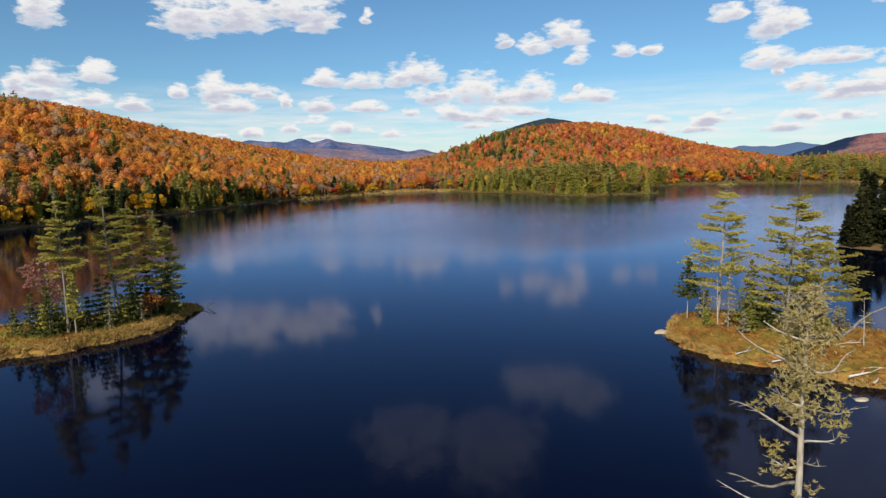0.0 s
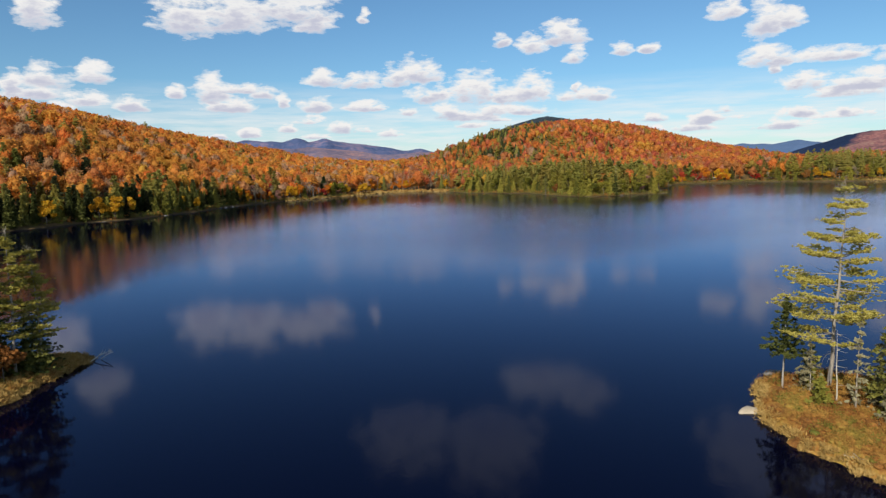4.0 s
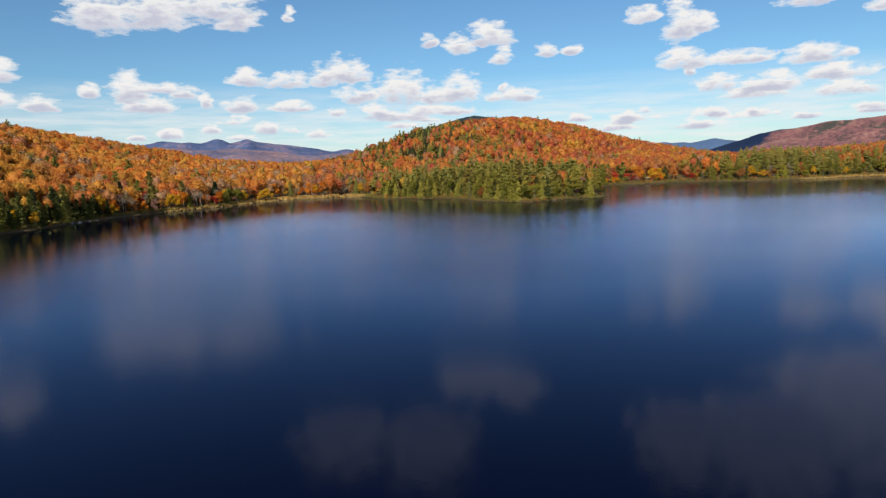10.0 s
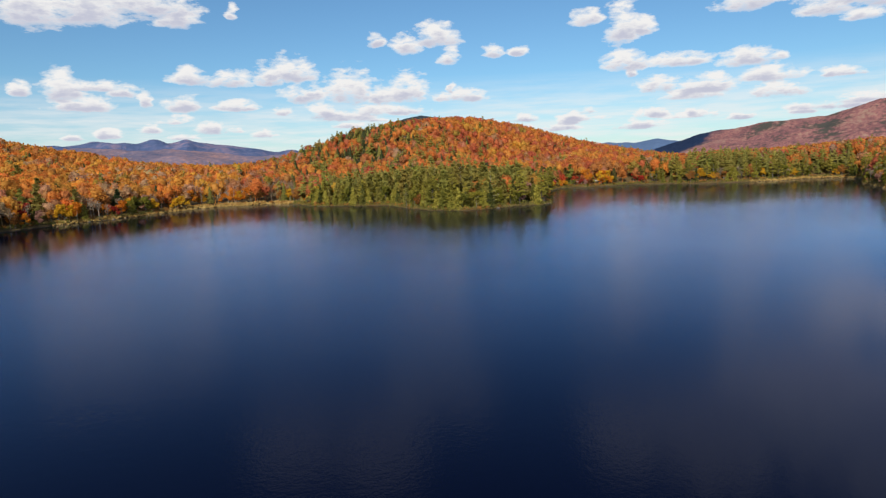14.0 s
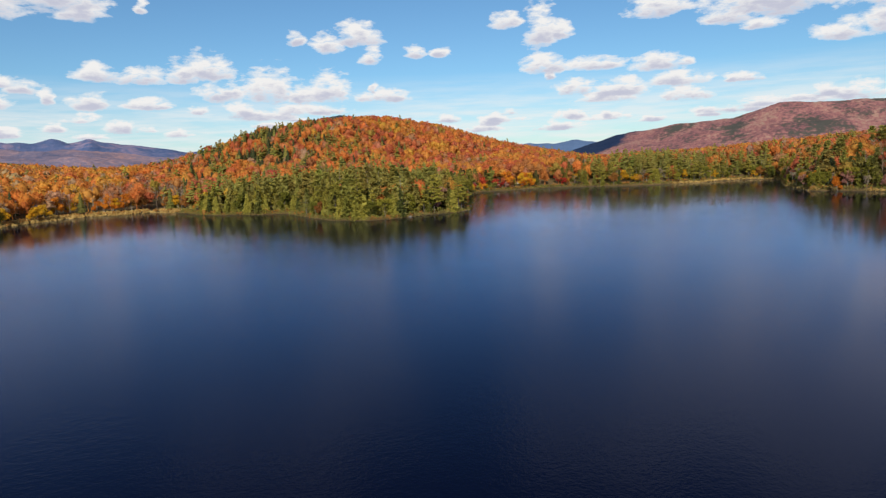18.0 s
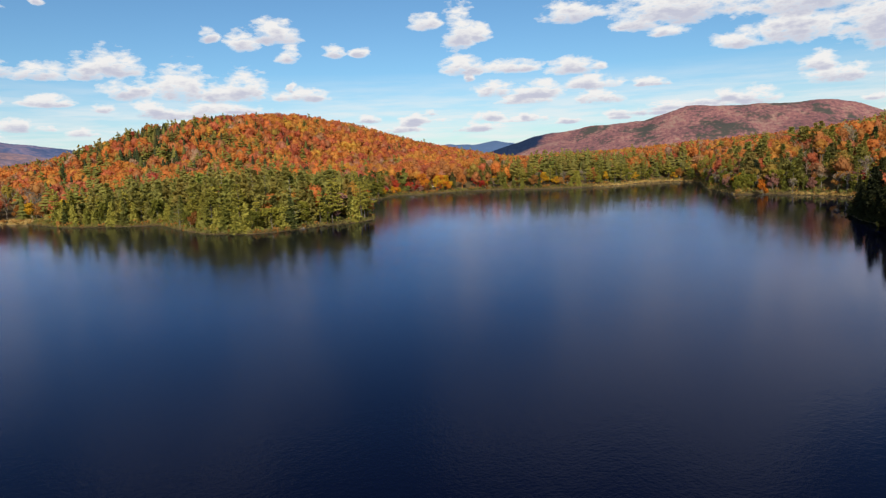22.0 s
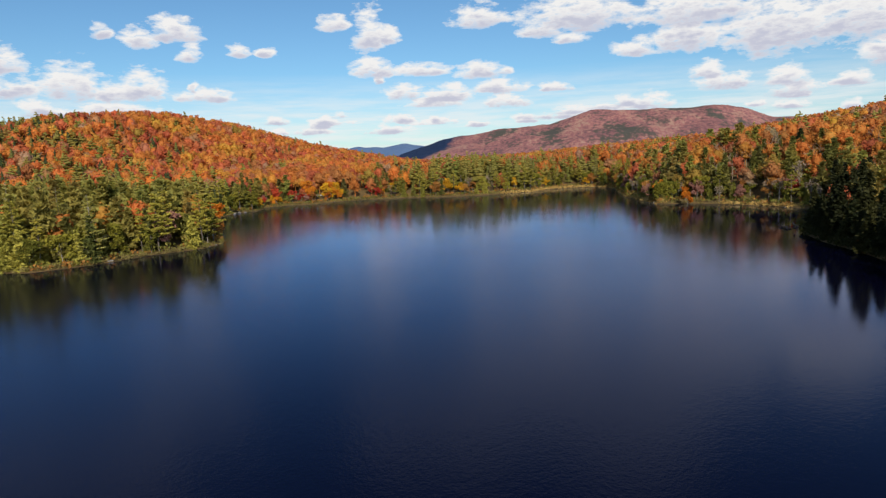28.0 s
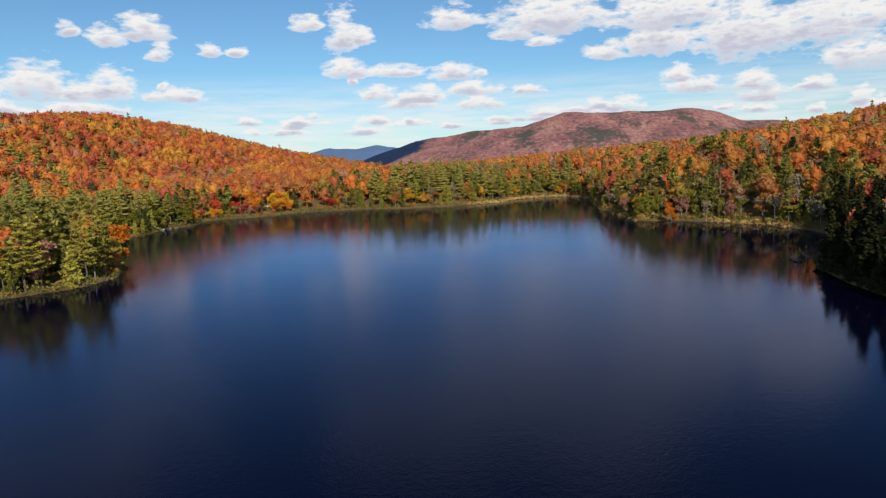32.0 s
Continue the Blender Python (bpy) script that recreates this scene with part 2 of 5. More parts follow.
def tinted_forest(name):
    """Far woods: each tree brings its species' leaf colour, broken up inside the crown."""
    m, tree, shader = material(name, 0.75, 0.1)
    tint = tree.nodes.new("ShaderNodeAttribute")
    tint.attribute_name = "leaf"
    p = place(tree)
    patch = ramp(tree, noise_tex(tree, p, 0.75, 5.0, 0.75), [(0.3, (0.68, 0.64, 0.6)), (0.5, (1.0, 1.0, 1.0)), (0.7, (1.2, 1.2, 1.1))])
    colour = mix_colour(tree, 1.0, tint.outputs["Color"], patch, "MULTIPLY")
    tree.links.new(colour, shader.inputs["Base Color"])
    leaf_light(tree, shader, colour, 0.46)
    return m


def water_material():
    """Dark tea-coloured water under a glossy skin; the gloss dies off quickly away from grazing views."""
    m, tree, shader = material("lake_water", 0.9, 0.0)
    p = place(tree)
    deep = noise_tex(tree, p, 0.012, 3.0)
    tree.links.new(ramp(tree, deep, [(0.3, (0.0007, 0.0007, 0.006)), (0.7, (0.0009, 0.0010, 0.008))]), shader.inputs["Base Color"])
    breeze = noise_tex(tree, p, 0.006, 4.0, 0.6)
    swell = math_node(tree, "MULTIPLY", noise_tex(tree, p, 0.5, 3.0, 0.6), 0.5)
    ripple = math_node(tree, "ADD", math_node(tree, "ADD", swell, noise_tex(tree, p, 0.9, 3.0, 0.6)), math_node(tree, "MULTIPLY", noise_tex(tree, p, 2.6, 2.0, 0.6), 0.9))
    wave = tree.nodes.new("ShaderNodeBump")
    wave.inputs["Strength"].default_value, wave.inputs["Distance"].default_value = 1.0, 0.25
    gloss = tree.nodes.new("ShaderNodeBsdfGlossy")
    gloss.inputs["Color"].default_value = (0.67, 0.735, 1.0, 1)
    split = tree.nodes.new("ShaderNodeSeparateXYZ")
    tree.links.new(p, split.inputs[0])
    out_from_shore = ramp(tree, math_node(tree, "DIVIDE", split.outputs[1], 500.0), [(0.29, (0, 0, 0)), (0.44, (0.115, 0.115, 0.115)), (0.72, (0.10, 0.10, 0.10)), (0.9, (0.03, 0.03, 0.03))])
    lee = ramp(tree, math_node(tree, "DIVIDE", math_node(tree, "ADD", split.outputs[0], 130.0), 130.0), [(0.1, (0.05, 0.05, 0.05)), (0.85, (1, 1, 1))])
    bank = math_node(tree, "SUBTRACT", math_node(tree, "MULTIPLY_ADD", split.outputs[1], 1.077, -89.0), split.outputs[0])
    open_water = math_node(tree, "MULTIPLY", math_node(tree, "MULTIPLY", out_from_shore, lee), math_node(tree, "DIVIDE", bank, 70.0, clamp=True))
    tree.links.new(math_node(tree, "ADD", math_node(tree, "MULTIPLY_ADD", breeze, 0.10, 0.012), math_node(tree, "MULTIPLY", open_water, 0.7)), gloss.inputs["Roughness"])
    tree.links.new(math_node(tree, "MULTIPLY", math_node(tree, "MULTIPLY", ripple, breeze), math_node(tree, "MULTIPLY_ADD", open_water, 2.0, 0.02)), wave.inputs["Height"])
    tree.links.new(wave.outputs[0], gloss.inputs["Normal"])
    fresnel = tree.nodes.new("ShaderNodeFresnel")
    fresnel.inputs["IOR"].default_value = 1.33
    skin = tree.nodes.new("ShaderNodeMixShader")
    tree.links.new(math_node(tree, "MULTIPLY", math_node(tree, "POWER", fresnel.outputs[0], 1.26), 1.27, clamp=True), skin.inputs[0])
    tree.links.new(shader.outputs[0], skin.inputs[1])
    tree.links.new(gloss.outputs[0], skin.inputs[2])
    tree.links.new(skin.outputs[0], tree.nodes["Material Output"].inputs[0])
    return m


def bark_material(name, stops, scale=6.0):
    m, tree, shader = material(name, 0.9, 0.15)
    info = tree.nodes.new("ShaderNodeObjectInfo")
    stretch = node(tree, "ShaderNodeVectorMath", op="MULTIPLY")
    stretch.inputs[1].default_value = (1, 1, 0.25)
    tree.links.new(place(tree), stretch.inputs[0])
    grain = noise_tex(tree, stretch.outputs[0], scale, 5.0, 0.7)
    mixed = math_node(tree, "ADD", math_node(tree, "MULTIPLY", info.outputs["Random"], 0.3), math_node(tree, "MULTIPLY", grain, 0.7))
    tree.links.new(ramp(tree, mixed, stops), shader.inputs["Base Color"])
    bump(tree, shader, grain, 0.7, 0.03)
    return m


WATER = water_material()
FOREST = tinted_forest("autumn_forest_leaves")
LITTER = mottled("forest_floor", [(0.3, (0.05, 0.044, 0.016)), (0.5, (0.12, 0.078, 0.03)), (0.7, (0.19, 0.12, 0.045))], 0.06, relief=0.2)
SEDGE = mottled("dry_sedge", [(0.3, (0.20, 0.125, 0.035)), (0.5, (0.42, 0.27, 0.08)), (0.7, (0.58, 0.41, 0.16))], 0.25, relief=0.08)
HEATH = mottled("bog_heath", [(0.34, (0.11, 0.05, 0.014)), (0.44, (0.25, 0.105, 0.024)), (0.52, (0.34, 0.185, 0.04)), (0.58, (0.27, 0.19, 0.036)), (0.68, (0.14, 0.125, 0.026))], 0.35, fine=5.0, relief=0.12)
ISLE_SEDGE = mottled("golden_bog_sedge", [(0.3, (0.17, 0.105, 0.03)), (0.5, (0.36, 0.225, 0.065)), (0.7, (0.50, 0.345, 0.12))], 0.25, relief=0.08)
ROCK = mottled("pale_granite", [(0.3, (0.10, 0.088, 0.07)), (0.52, (0.20, 0.178, 0.148)), (0.72, (0.36, 0.33, 0.28))], 0.8, rough=0.8, relief=0.06)
CREAM_ROCK = mottled("cream_granite", [(0.3, (0.30, 0.25, 0.17)), (0.7, (0.54, 0.45, 0.33))], 0.9, rough=0.8, relief=0.04)
ROAD = mottled("pale_road_gravel", [(0.3, (0.42, 0.40, 0.37)), (0.7, (0.6, 0.58, 0.54))], 0.4)
BARK_PINE = bark_material("pine_bark", [(0.25, (0.05, 0.04, 0.032)), (0.55, (0.17, 0.14, 0.11)), (0.8, (0.32, 0.28, 0.23))])
BARK_PALE = bark_material("pale_bark", [(0.25, (0.11, 0.09, 0.07)), (0.55, (0.26, 0.225, 0.18)), (0.8, (0.44, 0.40, 0.34))])
BARK_DEAD = bark_material("weathered_dead_wood", [(0.3, (0.13, 0.11, 0.08)), (0.5, (0.33, 0.28, 0.21)), (0.75, (0.56, 0.49, 0.38))], 9.0)
BLEACHED = bark_material("bleached_driftwood", [(0.3, (0.34, 0.30, 0.25)), (0.6, (0.58, 0.53, 0.45)), (0.8, (0.70, 0.65, 0.57))])
NEEDLE_PINE = leaf_material("white_pine_needles", [(0.2, (0.13, 0.12, 0.02)), (0.5, (0.29, 0.25, 0.038)), (0.8, (0.44, 0.36, 0.06))])
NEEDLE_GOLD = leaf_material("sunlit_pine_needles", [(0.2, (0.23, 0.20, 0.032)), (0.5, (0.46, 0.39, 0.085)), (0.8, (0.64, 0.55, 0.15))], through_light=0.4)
NEEDLE_POINT = leaf_material("old_pine_needles", [(0.2, (0.19, 0.18, 0.036)), (0.5, (0.38, 0.335, 0.075)), (0.8, (0.56, 0.48, 0.13))])
NEEDLE_SPRUCE = leaf_material("spruce_needles", [(0.2, (0.042, 0.05, 0.012)), (0.5, (0.10, 0.107, 0.024)), (0.8, (0.21, 0.19, 0.04))])
NEEDLE_HEMLOCK = leaf_material("cedar_foliage", [(0.2, (0.11, 0.113, 0.02)), (0.5, (0.25, 0.228, 0.038)), (0.8, (0.42, 0.36, 0.065))])
NEEDLE_DRY = leaf_material("fading_pine_needles", [(0.2, (0.17, 0.14, 0.045)), (0.5, (0.34, 0.27, 0.085)), (0.8, (0.50, 0.42, 0.16))])
# the bank's shade is painted into these needles as a near-black green
NEEDLE_SHADED = leaf_material("shaded_hemlock_needles", [(0.2, (0.010, 0.012, 0.004)), (0.5, (0.022, 0.025, 0.007)), (0.8, (0.045, 0.043, 0.011))])
LICHEN = leaf_material("grey_lichen_twigs", [(0.2, (0.21, 0.165, 0.07)), (0.5, (0.40, 0.32, 0.14)), (0.8, (0.56, 0.46, 0.24))])
GREY_LICHEN = leaf_material("grey_lichen", [(0.2, (0.12, 0.105, 0.055)), (0.5, (0.23, 0.20, 0.105)), (0.8, (0.36, 0.32, 0.18))])
LEAF = {
    "orange": leaf_material("orange_maple_leaves", [(0.2, (0.30, 0.075, 0.008)), (0.5, (0.55, 0.17, 0.014)), (0.8, (0.68, 0.27, 0.025))]),
    "golden": leaf_material("golden_birch_leaves", [(0.2, (0.28, 0.13, 0.008)), (0.5, (0.55, 0.29, 0.015)), (0.8, (0.70, 0.42, 0.03))]),
    "red": leaf_material("red_maple_leaves", [(0.2, (0.18, 0.018, 0.012)), (0.5, (0.42, 0.04, 0.022)), (0.8, (0.55, 0.09, 0.035))]),
    "pink": leaf_material("dusty_pink_maple_leaves", [(0.2, (0.20, 0.085, 0.06)), (0.5, (0.34, 0.16, 0.115)), (0.8, (0.42, 0.25, 0.17))]),
    "rusty": leaf_material("rusty_brown_leaves", [(0.2, (0.16, 0.06, 0.015)), (0.5, (0.32, 0.13, 0.03)), (0.8, (0.42, 0.21, 0.05))]),
    "olive": leaf_material("fading_green_leaves", [(0.2, (0.07, 0.07, 0.01)), (0.5, (0.16, 0.15, 0.018)), (0.8, (0.28, 0.24, 0.03))]),
    "bare": leaf_material("sparse_grey_twigs", [(0.2, (0.17, 0.12, 0.08)), (0.5, (0.27, 0.20, 0.14)), (0.8, (0.38, 0.29, 0.2))]),
}

# ---- the lie of the land ----
LAKE = [(-169, 318), (-164, 334), (-151, 349), (-143, 379), (-136, 407), (-134, 440), (-124, 475), (-113, 502), (-88, 535), (-74, 572), (-58, 603), (-45, 621),
        (-28, 620), (-8, 630), (8, 611), (27, 570), (43, 556), (57, 547), (73, 541), (80, 506), (88, 477), (104, 463), (120, 465), (135, 474), (155, 479), (164, 490)]
LAKE += [(169, 520), (172, 560), (181, 604), (191, 613), (209, 640), (221, 642), (234, 666), (249, 674), (265, 669), (289, 677), (310, 675), (338, 664), (353, 646),
         (372, 635), (398, 631), (428, 632), (450, 643), (476, 643), (494, 630), (484, 605), (460, 575), (416, 530), (400, 505), (378, 474), (390, 462), (392, 447)]
LAKE += [(395, 424), (391, 411), (388, 401), (378, 388), (362, 374), (340, 366), (312, 363), (294, 346), (283, 333), (271, 320), (245, 300), (200, 255), (140, 195), (101, 167), (108, 152),
         (140, 110), (165, 40), (150, -60), (90, -150), (0, -190), (-110, -150), (-180, -40), (-205, 90), (-195, 200), (-182, 280)]
ISLE_WEST = [(-39.5, 104), (-40.5, 97), (-40.2, 91), (-42, 86), (-46, 82), (-48, 78.5), (-52, 77), (-58, 74.5), (-68, 72), (-76, 75), (-78, 82), (-72, 88), (-61, 92), (-54, 96), (-47, 101), (-43.5, 105)]
ISLE_EAST = [(29.0, 81), (28.7, 77), (30.0, 73), (32, 69.5), (36, 67.5), (39, 64.5), (40.5, 61), (46, 59), (54, 58), (60, 61), (61, 68), (56, 76), (50, 82), (45, 87), (39, 91), (33.5, 90), (31, 86)]
ISLE_NEAR = [(7, 17), (9.5, 14), (14, 14), (18, 17), (17, 22), (13, 25), (9, 24), (6.5, 21)]
HILLS = [  # x, y, height, two half widths, turn
    (189, 940, 57.8, 134, 86, 0.29), (326, 1080, 31.5, 160, 83, 0.08), (-349, 773, 47.6, 119, 213, -0.24), (-282, 439, 21.0, 56, 134, 0.16), (-520, 476, 54.7, 183, 164, 0.04),
    (-308, 1241, 41.6, 149, 184, -0.05), (776, 728, 21.9, 244, 171, 0.52), (733, 404, 42.8, 129, 121, 0.31), (469, 410, 15.5, 105, 229, 0.50), (95, 809, 17.1, 47, 93, 0.23)]


def shore_distance(px, py, outline):
    """Distance to an outline, positive outside it."""
    near, inside = np.full(px.shape, 1e18), np.zeros(px.shape, bool)
    for (ax, ay), (bx, by) in zip(outline, outline[1:] + outline[:1]):
        dx, dy = bx - ax, by - ay
        s = np.clip(((px - ax) * dx + (py - ay) * dy) / (dx * dx + dy * dy), 0, 1)
        near = np.minimum(near, (px - ax - s * dx) ** 2 + (py - ay - s * dy) ** 2)
        if dy:
            inside ^= ((ay > py) != (by > py)) & (px < dx * (py - ay) / dy + ax)
    return np.where(inside, -1, 1) * np.sqrt(near)


def wobble(px, py, size, seed=0.0):
    """Cheap smooth noise between -1 and 1."""
    a, b = px / size + seed * 3.1, py / size - seed * 1.7
    return (np.sin(a * 1.9 + np.sin(b * 1.3 + seed)) + np.sin(b * 2.3 + np.sin(a * 1.7 + 2 * seed)) + np.sin((a + b) * 1.1 + seed)) / 3


def land_height(px, py, sd=None):
    px, py = np.asarray(px, float), np.asarray(py, float)
    if sd is None:
        sd = shore_distance(px, py, LAKE)
    rise = 0
    for cx, cy, h, sx, sy, turn in HILLS:
        c, s = math.cos(turn), math.sin(turn)
        u, v = (px - cx) * c + (py - cy) * s, -(px - cx) * s + (py - cy) * c
        rise = rise + h * np.exp(-0.5 * ((u / sx) ** 2 + (v / sy) ** 2))
    land = np.clip(sd, 0, 60) * 0.06 + np.minimum(np.clip(sd, 0, None) * 0.25, 0.5) + (1 - np.exp(-np.clip(sd, 0, None) / 45)) * (rise + 0.8 * wobble(px, py, 22))
    return np.where(sd > 0, land, np.maximum(sd * 0.2, -4.0))


def part(name, mesh, mat, parent=None, label=""):
    mesh.materials.clear()
    mesh.materials.append(mat)
    ob = new(name, mesh)
    if parent is not None:
        ob.parent = parent
    return tagged(ob, label)


def mesh_from(name, verts, faces, smooth=False):
    """A mesh out of an array of points and arrays of triangles or quads."""
    verts, faces = np.asarray(verts, np.float32), np.asarray(faces, np.int32)
    me = bpy.data.meshes.new(name)
    me.vertices.add(len(verts))
    me.vertices.foreach_set("co", verts.ravel())
    k = faces.shape[1]
    me.loops.add(faces.size)
    me.loops.foreach_set("vertex_index", faces.ravel())
    me.polygons.add(len(faces))
    me.polygons.foreach_set("loop_start", np.arange(0, faces.size, k, dtype=np.int32))
    me.polygons.foreach_set("loop_total", np.full(len(faces), k, np.int32))
    if smooth:
        me.polygons.foreach_set("use_smooth", np.ones(len(faces), bool))
    me.update(calc_edges=True)
    return me


def grid_faces(rows, cols):
    i = np.arange(rows * cols).reshape(rows, cols)
    return np.stack([i[:-1, :-1], i[:-1, 1:], i[1:, 1:], i[1:, :-1]], -1).reshape(-1, 4)


def graded(a, b, step, far_a, far_b):
    """Even steps from a to b, then ever longer ones out to far_a and far_b."""
    mid, up, down = list(np.arange(a, b + 0.1, step)), [], []
    g, q = step, b
    while q < far_b:
        g *= 1.25
        q += g
        up.append(min(q, far_b))
    g, q = step, a
    while q > far_a:
        g *= 1.25
        q -= g
        down.append(max(q, far_a))
    return np.array(down[::-1] + mid + up)


gx, gy = graded(-260, 620, 5, -4900, 4900), graded(60, 720, 5, -4900, 4900)
GX, GY = np.meshgrid(gx, gy)
ground_mesh = mesh_from("ground", np.stack([GX, GY, land_height(GX, GY)], -1).reshape(-1, 3), grid_faces(len(gy), len(gx)), True)
tagged(part("ground", ground_mesh, LITTER), "leaf-littered forest ground round the lake", "ground", kind="structure")

wx, wy = np.linspace(-260, 560, 42), np.linspace(-240, 740, 50)
WX, WY = np.meshgrid(wx, wy)
lake_mesh = mesh_from("water", np.stack([WX, WY, 0 * WX], -1).reshape(-1, 3), grid_faces(50, 42), True)
tagged(part("water", lake_mesh, WATER), "calm dark blue lake with faint ripples", "lake", kind="structure")


def island(outline, top, label):
    xs, ys = [p[0] for p in outline], [p[1] for p in outline]
    ax, ay = np.arange(min(xs) - 3, max(xs) + 3.01, 0.5), np.arange(min(ys) - 3, max(ys) + 3.01, 0.5)
    IX, IY = np.meshgrid(ax, ay)
    IZ = island_height(IX, IY, outline, top)
    me = mesh_from("island_ground", np.stack([IX, IY, IZ], -1).reshape(-1, 3), grid_faces(len(ay), len(ax)), True)
    return tagged(part("island_ground", me, HEATH), label, "island", kind="structure")


def from_edge(px, py, outline):
    """How far inside an islet's uneven edge a place lies."""
    return -shore_distance(px, py, outline) + 0.5 * wobble(px, py, 1.6) + 0.25 * wobble(px, py, 0.6, 2.0)


def island_height(px, py, outline, top):
    d = from_edge(px, py, outline)
    return np.where(d > 0, top * (1 - np.exp(-d / 0.7)) + 0.12 * wobble(px, py, 0.8, 1.0) * np.clip(d, 0, 1), np.maximum(d * 0.5, -2.0))


island(ISLE_WEST, 0.9, "low boggy islet with tawny sedge and heath")
island(ISLE_EAST, 1.1, "low boggy islet with russet heath and sedge")
island(ISLE_NEAR, 0.9, "small boggy islet under a half-dead pine")


# ---- far mountains ----
EYE = (60.0, 170.0)


def far_mountain(name, distance, depth, profile, mat, label, rough=6.0, step=0.12, back=260, gullies=0.34):
    """A ridge seen from the lake: azimuth and height along its crest, with slopes that fall towards the lake."""
    prof = [tuple(float(v) for v in item.split(",")) for item in profile.split()]
    az = np.arange(prof[0][0], prof[-1][0] + step, step)
    crest = np.interp(az, [p[0] for p in prof], [p[1] for p in prof])
    k = np.ones(5) / 5
    crest = np.convolve(np.pad(crest, 2, "edge"), k, "valid")
    fall = np.concatenate([[-1.0, -0.5], np.linspace(0, 1, 34)])
    A, S = np.meshgrid(np.radians(az), fall)
    away = distance - np.where(S > 0, S * depth, S * back)
    PX, PY = EYE[0] + away * np.sin(A), EYE[1] + away * np.cos(A)
    drop = np.where(S > 0, 1 - (1 - np.cos(np.pi * np.clip(S, 0, 1))) / 2 * (0.8 + 0.2 * S), 1 - np.abs(S))
    gully = wobble(PX, PY, 160.0, 1.3) * 0.6 + wobble(PX, PY, 60.0, 2.1) * 0.25
    Z = crest[None, :] * drop + gully * crest[None, :] * gullies * np.clip(S, 0, 1) ** 0.5 * (1 - np.clip(S, 0, 1))
    Z = Z + rough * 0.25 * wobble(PX, PY, 9.0, 0.7) * (S >= 0) - 6 * (S < -0.9)
    me = mesh_from(name, np.stack([PX, PY, Z], -1).reshape(-1, 3), grid_faces(len(fall), len(az)), True)
    return tagged(part(name, me, mat), label, "mountain", kind="structure")




def mountain_woods(name, spots, dark, dark_share, shaded_end=-99999.0):
    """Far autumn woods: speckled crowns, with spruce on some of the ground and cloud shade painted over the western
    end.
    """
    m, tree, shader = material(name, 0.9, 0.05)
    turned = tree.nodes.new("ShaderNodeVectorRotate")
    turned.rotation_type = "Z_AXIS"
    turned.inputs["Angle"].default_value = radians(45)
    tree.links.new(place(tree), turned.inputs["Vector"])
    slope = node(tree, "ShaderNodeVectorMath", op="MULTIPLY")
    slope.inputs[1].default_value = (1.0, 0.3, 1.2)
    tree.links.new(turned.outputs[0], slope.inputs[0])
    p = slope.outputs[0]
    speck = ramp(tree, math_node(tree, "ADD", math_node(tree, "MULTIPLY", noise_tex(tree, p, 0.06, 3.0, 0.75), 0.6), math_node(tree, "MULTIPLY", noise_tex(tree, p, 0.008, 3.0, 0.6), 0.4)), spots)
    broad = noise_tex(tree, p, 0.0042, 4.0, 0.6)
    spruce = ramp(tree, math_node(tree, "ADD", math_node(tree, "MULTIPLY", broad, 0.7), math_node(tree, "MULTIPLY", noise_tex(tree, p, 0.03, 3.0, 0.7), 0.3)), [(dark_share, (1, 1, 1)), (dark_share + 0.07, (0, 0, 0))])
    split = tree.nodes.new("ShaderNodeSeparateXYZ")
    tree.links.new(turned.outputs[0], split.inputs[0])
    # mask of the western end, where navy colour stands for a cloud's shadow
    west = math_node(tree, "DIVIDE", math_node(tree, "SUBTRACT", math_node(tree, "MULTIPLY_ADD", broad, -420.0, shaded_end + 210.0), split.outputs[0]), 60.0, clamp=True)
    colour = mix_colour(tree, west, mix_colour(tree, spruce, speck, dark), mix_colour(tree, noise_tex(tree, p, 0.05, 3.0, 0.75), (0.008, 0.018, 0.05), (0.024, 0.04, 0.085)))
    tree.links.new(colour, shader.inputs["Base Color"])
    bump(tree, shader, noise_tex(tree, p, 0.035, 4.0, 0.7), 0.8, 10.0)
    return m


# mauve of the specks holds distance haze; the last value bounds the painted shade
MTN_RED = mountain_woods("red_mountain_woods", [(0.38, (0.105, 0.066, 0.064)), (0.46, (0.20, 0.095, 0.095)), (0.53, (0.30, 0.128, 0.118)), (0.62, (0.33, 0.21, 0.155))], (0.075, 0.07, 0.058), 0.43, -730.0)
# blue and violet haze of the air is painted into these three base colours
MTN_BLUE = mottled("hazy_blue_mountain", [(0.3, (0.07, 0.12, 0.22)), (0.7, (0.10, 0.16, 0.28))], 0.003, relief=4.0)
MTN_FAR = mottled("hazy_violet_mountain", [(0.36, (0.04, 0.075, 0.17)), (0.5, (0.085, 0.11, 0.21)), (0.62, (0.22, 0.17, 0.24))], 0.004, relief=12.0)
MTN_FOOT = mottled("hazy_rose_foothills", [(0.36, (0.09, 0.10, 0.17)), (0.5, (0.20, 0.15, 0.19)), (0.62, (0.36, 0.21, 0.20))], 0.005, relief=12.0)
# spruce darkened in its base colour for the cloud shadow on the summit
MTN_SHADED = mottled("shaded_spruce_summit", [(0.3, (0.018, 0.028, 0.036)), (0.7, (0.04, 0.05, 0.055))], 0.01, relief=5.0)
